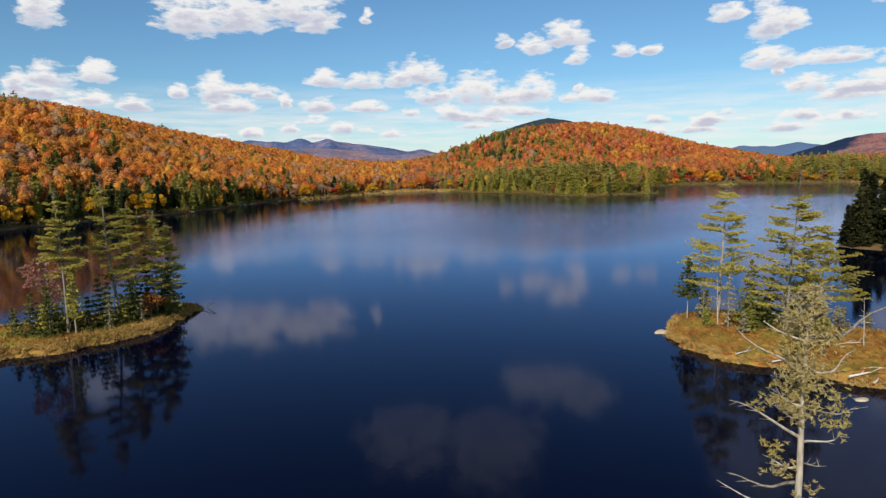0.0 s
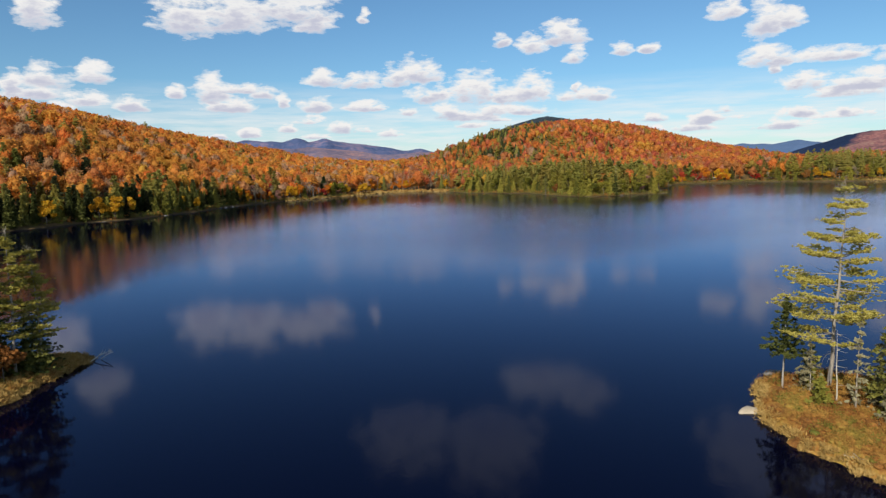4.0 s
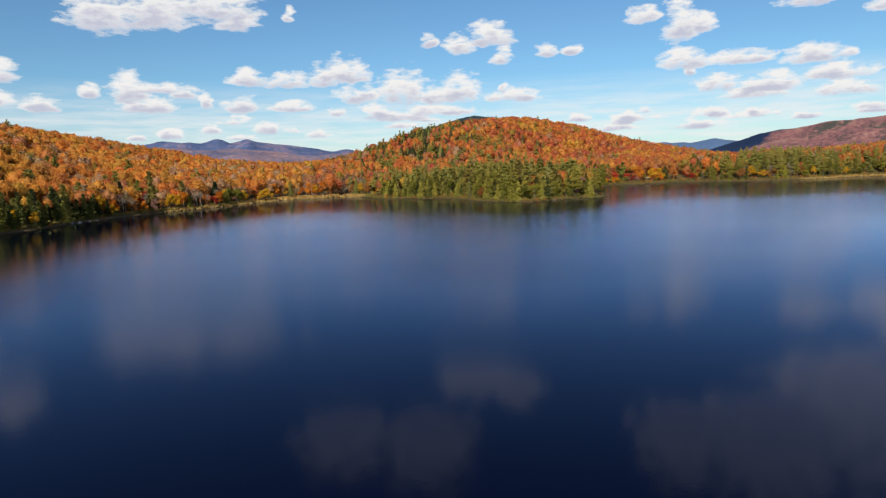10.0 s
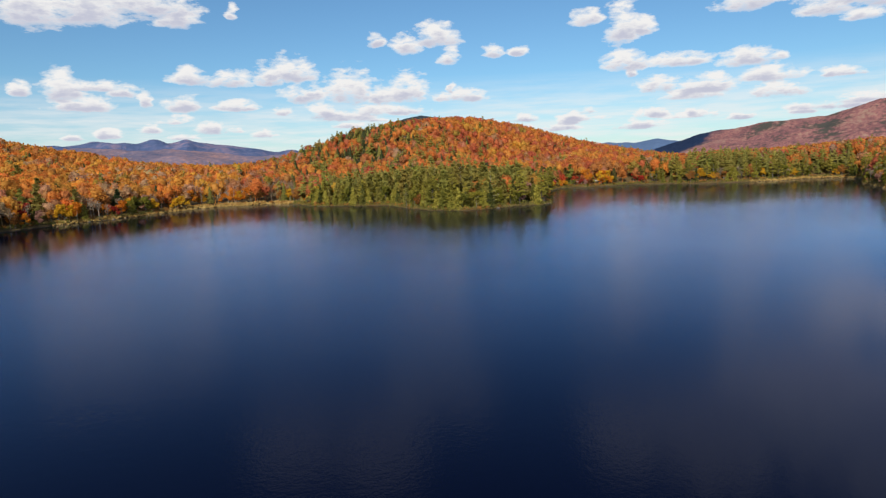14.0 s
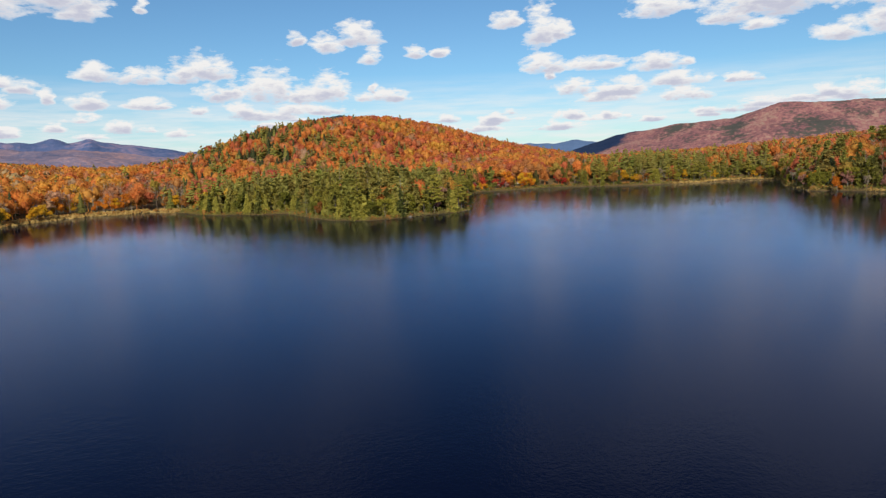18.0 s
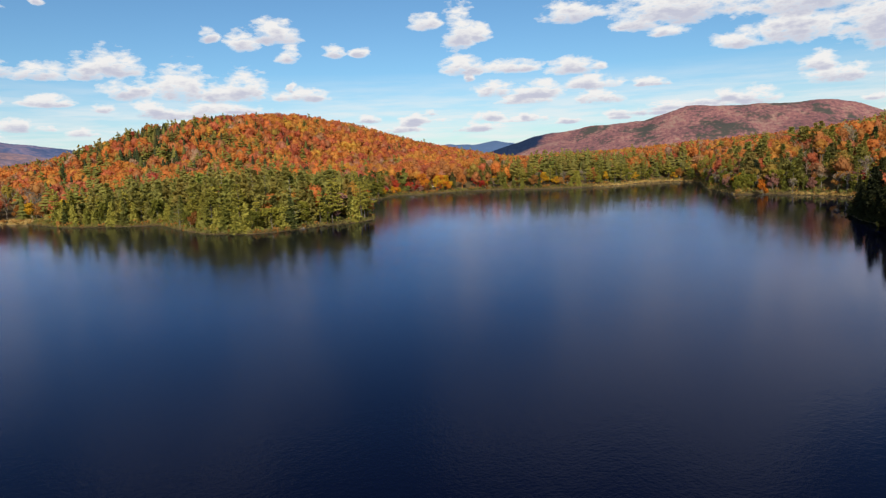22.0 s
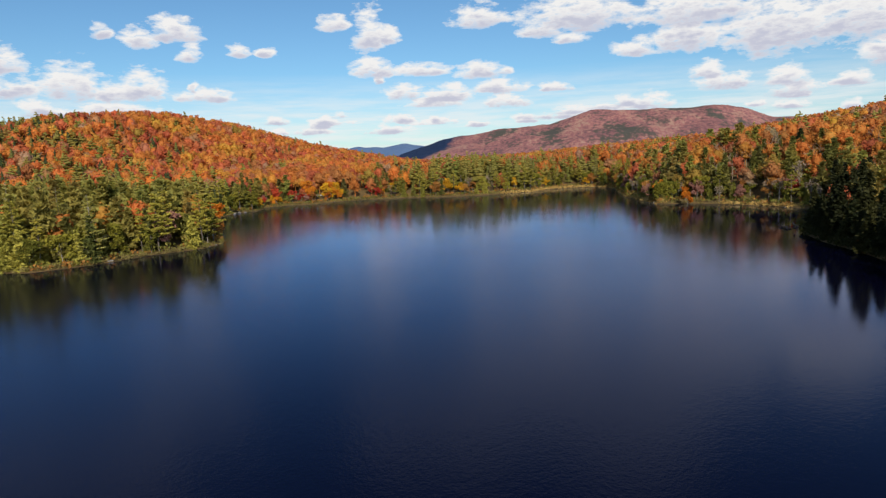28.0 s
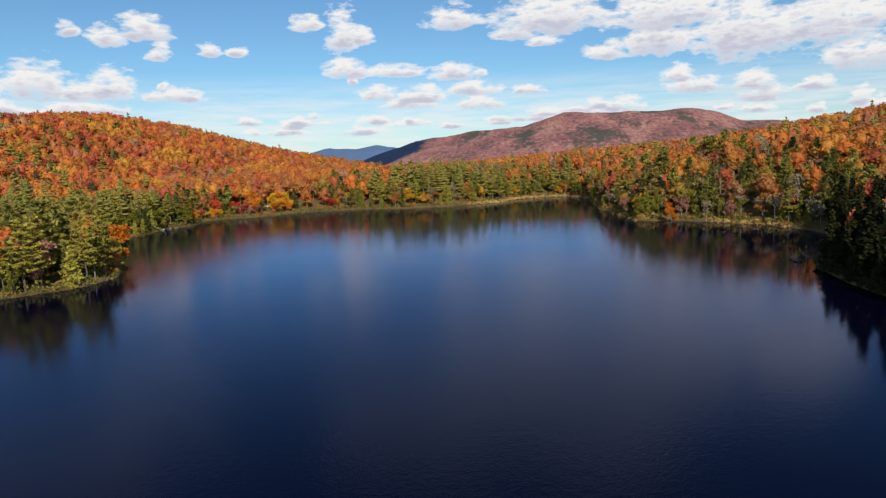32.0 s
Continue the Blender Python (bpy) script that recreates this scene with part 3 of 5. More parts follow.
far_mountain("far_mountain_red", 4100, 1900, "26,20 27.6,34 29.1,75 31.1,110 32.2,140 33.7,158 34.8,163 36.1,173 39.3,199 41.4,205 43.5,244 44.7,266 46.7,260 49.4,260 51.5,258 52.8,258 53.7,270 54.9,262 56.2,235 57.4,201 58.2,179 59.4,177 60.5,182 61.7,165 64,140 72,110", MTN_RED, "long mountain in dull red autumn woods, cloud shade painted on one end")
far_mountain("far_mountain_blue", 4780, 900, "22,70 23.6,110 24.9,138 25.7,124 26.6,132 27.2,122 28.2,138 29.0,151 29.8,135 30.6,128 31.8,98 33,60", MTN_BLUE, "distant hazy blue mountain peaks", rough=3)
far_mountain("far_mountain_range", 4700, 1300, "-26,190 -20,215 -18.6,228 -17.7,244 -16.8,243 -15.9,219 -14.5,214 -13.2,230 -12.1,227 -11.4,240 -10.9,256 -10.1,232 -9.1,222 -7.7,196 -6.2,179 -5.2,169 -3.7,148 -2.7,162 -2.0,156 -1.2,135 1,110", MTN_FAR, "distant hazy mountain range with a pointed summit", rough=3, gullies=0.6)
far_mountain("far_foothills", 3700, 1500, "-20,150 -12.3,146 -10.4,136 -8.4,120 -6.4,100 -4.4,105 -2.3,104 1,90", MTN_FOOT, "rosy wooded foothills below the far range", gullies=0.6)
far_mountain("far_summit_dark", 2600, 900, "1,90 4.0,165 5.6,191 6.6,203 7.6,212 8.6,216 9.1,211 10.1,203 11.1,190 14,120", MTN_SHADED, "spruce summit behind the red hill, cloud shade in its colour")

# ---- building blocks for plants ----
rng = np.random.default_rng(7)


class Shape:
    """Gathers triangles."""

    def __init__(self):
        self.v, self.f, self.n = [], [], 0

    def add(self, verts, faces):
        self.v.append(np.asarray(verts, float))
        self.f.append(np.asarray(faces, int) + self.n)
        self.n += len(verts)

    def mesh(self, name, smooth=False):
        return mesh_from(name, np.concatenate(self.v), np.concatenate(self.f), smooth)


def tube(shape, points, radii, sides=6):
    """A tapered stem along points; the last ring closes to a tip."""
    points = np.asarray(points, float)
    tang = np.gradient(points, axis=0)
    tang /= np.linalg.norm(tang, axis=1, keepdims=True) + 1e-9
    ref = np.array([0.0, 0.0, 1.0]) if abs(tang[0][2]) < 0.8 else np.array([1.0, 0.0, 0.0])
    ang = np.arange(sides) * 2 * np.pi / sides
    rings = []
    for p, t, r in zip(points, tang, radii):
        a = np.cross(t, ref)
        a /= np.linalg.norm(a) + 1e-9
        b = np.cross(t, a)
        rings.append(p + r * (np.cos(ang)[:, None] * a + np.sin(ang)[:, None] * b))
    verts, faces = np.concatenate(rings), []
    for i in range(len(points) - 1):
        for j in range(sides):
            a, b = i * sides + j, i * sides + (j + 1) % sides
            faces += [(a, b, b + sides), (a, b + sides, a + sides)]
    shape.add(verts, faces)


def sprays(shape, centres, size, count, flat=0.6, long=2.0, rise=0.0):
    """Bunches of slim leaf triangles about each centre."""
    centres = np.repeat(np.asarray(centres, float), count, axis=0)
    n = len(centres)
    out = rng.normal(size=(n, 3)) * (1, 1, flat) + (0, 0, rise)
    out /= np.linalg.norm(out, axis=1, keepdims=True) + 1e-9
    side = np.cross(out, rng.normal(size=(n, 3)))
    side /= np.linalg.norm(side, axis=1, keepdims=True) + 1e-9
    s = size * rng.uniform(0.6, 1.3, (n, 1))
    a = centres + out * s * 0.05 - side * s * 0.5 / long * 2
    b = centres + out * s * 0.05 + side * s * 0.5 / long * 2
    c = centres + out * s
    verts = np.stack([a, b, c], 1).reshape(-1, 3)
    shape.add(verts, np.arange(3 * n).reshape(-1, 3))


def trunk_line(height, lean=0.03, bends=7, bow=0.012):
    z = np.linspace(0, 1, bends)
    a = rng.uniform(0, 6.28)
    x = lean * height * z ** 1.5 * math.cos(a) + bow * height * np.cumsum(rng.normal(size=bends)) * 0.4
    y = lean * height * z ** 1.5 * math.sin(a) + bow * height * np.cumsum(rng.normal(size=bends)) * 0.4
    x, y = x - x[0], y - y[0]
    return np.stack([x, y, z * height], 1)


def on_line(line, h):
    return np.array([np.interp(h, line[:, 2], line[:, k]) for k in range(3)])


def tree_thing(name, trunk, crown, trunk_mat, crown_mat, label, category="tree", group="", extra=()):
    base = tagged(new(name), label, category, group)
    part("trunk", trunk, trunk_mat, base)
    if crown is not None:
        part("crown", crown, crown_mat, base)
    for nm, me, mat, lab in extra:
        part(nm, me, mat, base, lab)
    return base


def white_pine_meshes(height, reach, bare=0.35, whorls=11, dense=1.0, snag_top=0.0, fine=False):
    """Tall pine: level, up-swept plates of needles on long bare limbs."""
    trunk, crown = Shape(), Shape()
    line = trunk_line(height, 0.02)
    r0 = height * (0.0112 if fine else 0.0135)
    tube(trunk, line, r0 * (1 - np.linspace(0, 0.93, len(line))), 8)
    for i in range(whorls):
        u = i / (whorls - 1)
        h = height * (bare + (1 - bare - 0.02) * u) + rng.normal() * 0.25
        spread = reach * (0.55 + 0.45 * math.sin(math.pi * min(1, 0.25 + u * 0.8))) * (1.0 - 0.72 * u ** 1.8)
        needles = u < 1 - snag_top
        for b in range(int(rng.integers(4, 7)) if fine else int(rng.integers(3, 6))):
            a, ln = rng.uniform(0, 6.28), spread * rng.uniform(0.4, 1.2)
            root = on_line(line, h + rng.uniform(-0.4, 0.4))
            s = np.linspace(0, 1, 6 if fine else 3)
            up = rng.uniform(-0.10, 0.16)
            path = root + np.stack([np.cos(a + 0.2 * s) * ln * s, np.sin(a + 0.2 * s) * ln * s, ln * (up * s + 0.14 * s ** 3)], 1)
            tube(trunk, path, r0 * 0.24 * (1 - 0.85 * s) * (1.2 - 0.6 * u), 4 if fine else 3)
            if not needles:
                for q in range(3):
                    b0, tw = path[1 + q % (len(path) - 1)], rng.uniform(0.25, 0.6)
                    tube(trunk, [b0, b0 + rng.normal(size=3) * tw * 0.4 + (0, 0, tw * 0.4), b0 + rng.normal(size=3) * tw * 0.5 + (0, 0, tw * 0.8)], (0.012, 0.009, 0.003), 3)
                continue
            if fine:  # flat needle plates on the outer half of the limb
                if rng.random() < 0.14:
                    continue
                for at in np.arange(0.42, 1.02, max(0.12, 0.56 / max(1.0, ln * 1.6))):
                    c0 = np.array([np.interp(at, s, path[:, j]) for j in range(3)])
                    fan = 0.12 * ln * math.sin(math.pi * min(1.0, at * 0.8)) + 0.12
                    k = max(4, int(5.5 * dense * (0.6 + 0.5 * fan)))
                    p = rng.normal(size=(k, 2)) * (0.26, fan)
                    mid = c0 + np.stack([math.cos(a) * p[:, 0] - math.sin(a) * p[:, 1], math.sin(a) * p[:, 0] + math.cos(a) * p[:, 1], rng.normal(size=k) * 0.06 + 0.05], 1)
                    sprays(crown, mid, 0.25, 9, flat=0.28, long=4.2, rise=0.45)
                continue
            k = max(4, int(ln * 6.5 * dense))
            t = rng.uniform(0.25, 1.03, k)
            mid = np.stack([np.interp(t, s, path[:, j]) for j in range(3)], 1)
            width = ln * 0.22 * np.sin(np.clip((t - 0.3) / 0.78, 0.05, 1) * math.pi) + 0.10
            across = rng.normal(size=k) * width * 0.8
            mid += np.stack([-math.sin(a) * across, math.cos(a) * across, rng.normal(size=k) * 0.09 + 0.07], 1)
            sprays(crown, mid, 0.62, 5, flat=0.4, long=2.4, rise=0.3)
    if fine:  # dead twigs below the crown
        for h in rng.uniform(0.12, bare + 0.1, 16) * height:
            a, ln, s = rng.uniform(0, 6.28), reach * rng.uniform(0.15, 0.5), np.linspace(0, 1, 4)
            tube(trunk, on_line(line, h) + np.stack([np.cos(a + 0.3 * s) * ln * s, np.sin(a + 0.3 * s) * ln * s, -0.25 * ln * s ** 2], 1), 0.03 * (1 - 0.85 * s), 3)
    return trunk.mesh("trunk", True), crown.mesh("crown")


def spruce_meshes(height, reach, bare=0.12, dense=1.0, spike=0.5, slim=1.0):
    """Narrow conifer: drooping tiers, close set, pointed top."""
    trunk, crown = Shape(), Shape()
    line = trunk_line(height, 0.015, 6, 0.006)
    tube(trunk, line, height * 0.0125 * (1 - np.linspace(0, 0.95, len(line))), 6)
    tiers = max(8, int(height * 1.5))
    for i in range(tiers):
        u = i / (tiers - 1)
        h, spread = height * (bare + (0.985 - bare) * u), reach * (1 - u) ** 0.85 * slim * rng.uniform(0.8, 1.12) + 0.12
        k = max(4, int((5 + spread * 3.2) * dense))
        for a in rng.uniform(0, 6.28, k):
            ln = spread * rng.uniform(0.6, 1.1)
            s = np.linspace(0.2, 1, max(2, int(ln * 2.6)))
            mid = on_line(line, h) + np.stack([np.cos(a) * ln * s, np.sin(a) * ln * s, -0.28 * ln * s + 0.16 * ln * s ** 2 + rng.normal(size=len(s)) * 0.05], 1)
            sprays(crown, mid, spike, 5, flat=0.45, long=2.2, rise=-0.15)
    return trunk.mesh("trunk", True), crown.mesh("crown")


def broadleaf_meshes(height, reach, leaves=900, bare=0.3, leaf=0.55, airy=0.0):
    """Broad-leaved tree: forked trunk, lobed crown of many leaf clumps."""
    trunk, crown = Shape(), Shape()
    line = trunk_line(height * 0.8, 0.04)
    tube(trunk, line, height * 0.014 * (1 - np.linspace(0, 0.85, len(line))), 6)
    lobes = []
    for i in range(9):
        h, a = height * rng.uniform(bare, 0.62), rng.uniform(0, 6.28)
        root, ln = on_line(line, h), reach * rng.uniform(0.45, 0.95)
        tip = root + np.array([math.cos(a) * ln, math.sin(a) * ln, height * rng.uniform(0.12, 0.34)])
        tip[2] = min(tip[2], height * 0.9)
        s = np.linspace(0, 1, 5)[:, None]
        path = root + (tip - root) * s + np.array([0, 0, -0.12 * ln]) * np.sin(s * math.pi)
        tube(trunk, path, height * 0.0055 * (1 - 0.85 * s[:, 0]), 4)
        lobes.append((tip, reach * rng.uniform(0.32, 0.52)))
    lobes.append((np.array([line[-1][0], line[-1][1], height * 0.86]), reach * 0.5))
    lobes.append((np.array([line[-1][0], line[-1][1], height * 0.66]), reach * 0.6))
    per = leaves // len(lobes)
    for c, r in lobes:
        p = rng.normal(size=(per, 3))
        p /= np.linalg.norm(p, axis=1, keepdims=True)
        p *= (r * rng.uniform(0.55, 1.08, (per, 1)))
        p[:, 2] *= 0.8
        sprays(crown, c + p, leaf, 2, flat=0.8, long=1.5)
    return trunk.mesh("trunk", True), crown.mesh("crown")


def snag_meshes(height, branches=14):
    """Bare dead tree."""
    trunk = Shape()
    line = trunk_line(height, 0.04)
    tube(trunk, line, height * 0.012 * (1 - np.linspace(0, 0.9, len(line))), 7)
    for i in range(branches):
        h, a, ln = height * rng.uniform(0.25, 0.97), rng.uniform(0, 6.28), height * rng.uniform(0.06, 0.16)
        s = np.linspace(0, 1, 5)
        path = on_line(line, h) + np.stack([np.cos(a + 0.5 * s) * ln * s, np.sin(a + 0.5 * s) * ln * s, ln * rng.uniform(-0.1, 0.7) * s], 1)
        tube(trunk, path, height * 0.0035 * (1 - 0.85 * s), 4)
    return trunk.mesh("trunk", True)


# ---- the woods on the hills ----
def icosphere(level):
    bm = bmesh.new()
    bmesh.ops.create_icosphere(bm, subdivisions=level, radius=1.0)
    v, f = np.array([p.co for p in bm.verts]), np.array([[q.index for q in t.verts] for t in bm.faces])
    bm.free()
    return v, f


ICO_V, ICO_F = icosphere(2)
ICO_SMALL_V, ICO_SMALL_F = icosphere(1)


def leafy_dome(s, c, radii, lumps, shape):
    """A lumpy leaf mass: a closed shape whose surface swells and sinks."""
    v, f = shape
    d = np.ones(len(v))
    for _ in range(lumps):
        way = rng.normal(size=3)
        d += 0.16 * np.exp(-3.5 * (1 - v @ (way / np.linalg.norm(way))))
    d += rng.normal(size=len(v)) * 0.07
    s.add(v * (d * 0.9)[:, None] * radii + c, f)


def leaf_skin(s, c, radii, count, size):
    """Leaf sprays standing out of the surface of a leaf mass."""
    p = rng.normal(size=(count, 3))
    p /= np.linalg.norm(p, axis=1, keepdims=True)
    p[:, 2] = np.where(p[:, 2] < -0.45, -p[:, 2], p[:, 2])
    sprays(s, c + p * radii * rng.uniform(0.7, 1.12, (count, 1)), size, 1, flat=0.8, long=1.2, rise=0.25)


def round_crown():
    """Broad crown, unit height: an uneven cloud of leaf sprays about a small dark heart, on a pale stem."""
    s = Shape()
    tall, wide = rng.uniform(0.24, 0.34), rng.uniform(0.18, 0.24)
    lobes = [(np.array([0, 0, 0.95 - tall]), np.array([wide, wide, tall]))]
    turn = rng.uniform(0, 6.28)
    for i in range(5):
        a, r = turn + i * 1.26 + rng.normal() * 0.35, rng.uniform(0.12, 0.24)
        lobes.append((np.array([math.cos(a) * r, math.sin(a) * r, rng.uniform(0.38, 0.76)]), np.array([1, 1, rng.uniform(0.7, 1.2)]) * rng.uniform(0.11, 0.19)))
    leafy_dome(s, lobes[0][0], lobes[0][1] * 0.85, 5, (ICO_V, ICO_F))
    for i, (c, r) in enumerate(lobes):
        leaf_skin(s, c, r, 44 if i == 0 else 18, 0.082)
    tube(s, [(0, 0, 0), (0, 0, 0.6)], (0.018, 0.012), 3)
    return np.concatenate(s.v), np.concatenate(s.f)


def cone_crown():
    """Conifer, unit height: ragged tiers round a stem."""
    s = Shape()
    tiers = 7
    for i in range(tiers):
        u = i / tiers
        z, r = 0.14 + 0.82 * u, 0.20 * (1 - u) ** 0.8 + 0.02
        k = 7
        ang = np.arange(2 * k) * math.pi / k + rng.uniform(0, 6)
        rad = np.where(np.arange(2 * k) % 2 == 0, r, r * 0.5) * rng.uniform(0.75, 1.25, 2 * k)
        ring = np.stack([np.cos(ang) * rad, np.sin(ang) * rad, z - 0.25 * rad + rng.normal(size=2 * k) * 0.01], 1)
        top = np.array([[0, 0, z + 0.15]])
        f = [(j, (j + 1) % (2 * k), 2 * k) for j in range(2 * k)]
        s.add(np.concatenate([ring, top]), f)
    tube(s, [(0, 0, 0), (0, 0, 0.4)], (0.015, 0.01), 3)
    return np.concatenate(s.v), np.concatenate(s.f)


def pine_crown():
    """Old pine, unit height: separate level plates."""
    s = Shape()
    for i in range(9):
        u = i / 8
        z, r = 0.32 + 0.64 * u, (0.20 * (1 - 0.75 * u ** 1.6)) * rng.uniform(0.7, 1.2)
        for b in range(3):
            a = rng.uniform(0, 6.28)
            c = np.array([math.cos(a) * r * 0.55, math.sin(a) * r * 0.55, z + rng.normal() * 0.015])
            v = ICO_SMALL_V * (1 + rng.normal(size=(len(ICO_SMALL_V), 1)) * 0.25) * (r * 0.62, r * 0.62, 0.028)
            s.add(v + c, ICO_SMALL_F)
    tube(s, [(0, 0, 0), (0, 0, 0.95)], (0.016, 0.004), 4)
    return np.concatenate(s.v), np.concatenate(s.f)


def twig_crown():
    """Leafless tree, unit height: pale stem and fine upswept twigs."""
    s = Shape()
    tube(s, [(0, 0, 0), (0.01, 0.01, 0.5), (0, 0, 0.95)], (0.014, 0.009, 0.002), 4)
    for i in range(16):
        a, z = rng.uniform(0, 6.28), rng.uniform(0.35, 0.85)
        tip = np.array([math.cos(a) * 0.16, math.sin(a) * 0.16, z + 0.18])
        tube(s, [(0, 0, z), tip * 0.6 + np.array([0, 0, z]) * 0.4, tip], (0.007, 0.005, 0.001), 3)
    return np.concatenate(s.v), np.concatenate(s.f)


def fine_round():
    """Broad crown for the nearer slopes: lobes of many small sprays, with a pale stem."""
    s = Shape()
    turn = rng.uniform(0, 6.28)
    lobes = [(np.array([0, 0, 0.72]), np.array([0.19, 0.19, 0.24]))]
    for i in range(7):
        a, r = turn + i * 0.9 + rng.normal() * 0.25, rng.uniform(0.12, 0.25)
        lobes.append((np.array([math.cos(a) * r, math.sin(a) * r, rng.uniform(0.34, 0.74)]), np.array([1, 1, rng.uniform(0.8, 1.1)]) * rng.uniform(0.12, 0.18)))
    leafy_dome(s, lobes[0][0], lobes[0][1] * 0.85, 4, (ICO_V, ICO_F))
    for i, (c, r) in enumerate(lobes):
        leafy_dome(s, c, r * 0.6, 2, (ICO_SMALL_V, ICO_SMALL_F))
        leaf_skin(s, c, r, 84 if i == 0 else 44, 0.052)
    tube(s, [(0, 0, 0), (0.01, 0, 0.3), (0, 0, 0.6)], (0.018, 0.014, 0.008), 4)
    return np.concatenate(s.v), np.concatenate(s.f)


def fine_conifer(broad, droop, tiers):
    """Conifer for the nearer slopes: boughs of small sprays, uneven from tier to tier."""
    s = Shape()
    for i in range(tiers):
        u = i / (tiers - 1)
        reach = broad * (1 - u) ** 0.75 * rng.uniform(0.7, 1.15) + 0.015
        z = 0.12 + 0.84 * u
        for a in rng.uniform(0, 6.28, 6 if u < 0.7 else 4):
            ln = reach * rng.uniform(0.6, 1.15)
            t = np.linspace(0.3, 1.0, 3)
            mid = np.stack([np.cos(a) * ln * t, np.sin(a) * ln * t, z - droop * ln * t + rng.normal(size=3) * 0.006], 1)
            sprays(s, mid, 0.072, 4, flat=0.3, long=1.3, rise=0.5)
    tube(s, [(0, 0, 0), (0.005, 0, 0.5), (0, 0, 0.95)], (0.014, 0.010, 0.003), 4)
    return np.concatenate(s.v), np.concatenate(s.f)


def near_slope(x, y, sd):
    """The woods that the flight comes close to."""
    return (sd < 75 and 225 < x < 480 and 300 < y < 560) or (40 < x < 185 and 455 < y < 570) or (215 < x < 350 and 640 < y < 745) or (x < -40 and sd < 120 and 270 < y < 600)


FINE = {"round": [fine_round() for _ in range(8)], "cone": [fine_conifer(0.22, 0.25, 13) for _ in range(6)], "pine": [fine_conifer(0.25, -0.08, 10) for _ in range(6)]}
KINDS = {"round": [round_crown() for _ in range(10)], "cone": [cone_crown() for _ in range(6)], "pine": [pine_crown() for _ in range(6)], "twig": [twig_crown() for _ in range(4)]}
TINTS = {
    "orange": (0.64, 0.215, 0.054), "amber": (0.62, 0.285, 0.060), "golden": (0.68, 0.375, 0.062), "red": (0.44, 0.085, 0.062), "scarlet": (0.56, 0.135, 0.070),
    "rust": (0.48, 0.195, 0.074), "olive": (0.32, 0.25, 0.048), "rose": (0.46, 0.21, 0.12), "grey": (0.42, 0.29, 0.19), "twig": (0.42, 0.33, 0.24),
    "fir": (0.072, 0.084, 0.034), "spruce": (0.20, 0.185, 0.05), "pine": (0.33, 0.285, 0.07),
}


def blob(px, py, cx, cy, rx, ry):
    return np.exp(-0.5 * (((px - cx) / rx) ** 2 + ((py - cy) / ry) ** 2))


def species(x, y, sd):
    """What grows at a place: crown shape, leaf colour, height."""
    r, q = rng.random(), rng.random()
    patch = float(wobble(np.array(x), np.array(y), 30.0, 0.4))
    conifer = 0.05 + 0.12 * max(0.0, patch)
    conifer += 0.4 * math.exp(-sd / 26.0)
    conifer += 0.62 * float(blob(x, y, 115, 545, 62, 85)) + 0.75 * float(blob(x, y, 70, 880, 55, 90)) + 0.62 * float(blob(x, y, 120, 625, 110, 62)) + 0.10 * float(blob(x, y, 430, 450, 70, 90)) + 0.25 * float(blob(x, y, 195, 665, 36, 40))
    conifer += 0.75 * float(blob(x, y, 410, 672, 75, 38)) + 0.12 * float(blob(x, y, 430, 470, 60, 70)) + 0.95 * float(blob(x, y, 295, 312, 38, 36)) + 0.9 * float(blob(x, y, 140, 150, 40, 40))
    conifer -= 0.5 * float(blob(x, y, -20, 660, 50, 40)) + 0.5 * float(blob(x, y, 285, 708, 55, 26))
    if x < -60:
        conifer = conifer * 0.5 + 0.22 * max(0.0, patch - 0.25) + 0.85 * math.exp(-((sd / 19.0) ** 2)) * min(1.0, max(0.0, (480 - y) / 40))
    if r < conifer:
        tall = float(blob(x, y, 390, 665, 60, 30)) + float(blob(x, y, 115, 510, 50, 50)) +  float(blob(x, y, 140, 150, 40, 40))
        if q < 0.25 + 0.4 * tall:
            return "pine", "pine", rng.uniform(15, 20) + 2.0 * tall
        # headland cones all take the dark fir tint in place of shade
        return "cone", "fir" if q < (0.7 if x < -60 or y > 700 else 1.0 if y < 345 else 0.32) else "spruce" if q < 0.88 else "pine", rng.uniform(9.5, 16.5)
    bare = 0.05 + 0.75 * float(blob(x, y, -20, 665, 60, 45)) + 0.4 * float(blob(x, y, 415, 440, 45, 60))
    if rng.random() < bare:
        return "twig", "twig", rng.uniform(11, 15)
    left = x < -40
    red = float(blob(x, y, 230, 900, 160, 110)) + float(blob(x, y, 330, 980, 120, 110)) + 0.4 * float(blob(x, y, 560, 470, 90, 90))
    if left:
        names, odds = ["golden", "amber", "orange", "rust", "grey", "rose", "scarlet", "olive"], [0.18, 0.27, 0.17, 0.08, 0.12, 0.06, 0.02, 0.10]
    elif red > 0.4:
        names, odds = ["golden", "amber", "orange", "scarlet", "red", "rose", "rust", "grey", "olive"], [0.14, 0.20, 0.19, 0.13, 0.07, 0.08, 0.06, 0.06, 0.07]
    else:
        names, odds = ["golden", "amber", "orange", "scarlet", "red", "rose", "rust", "grey", "olive"], [0.14, 0.19, 0.19, 0.05, 0.03, 0.05, 0.11, 0.08, 0.16]
    k = int(np.searchsorted(np.cumsum(odds), min(0.999, abs(0.52 * q + 0.24 + 0.42 * (0.6 * patch + 0.4 * float(wobble(np.array(x), np.array(y), 13.0, 1.9)))))))
    return "round", names[min(k, len(names) - 1)], rng.uniform(10.5, 17.5)


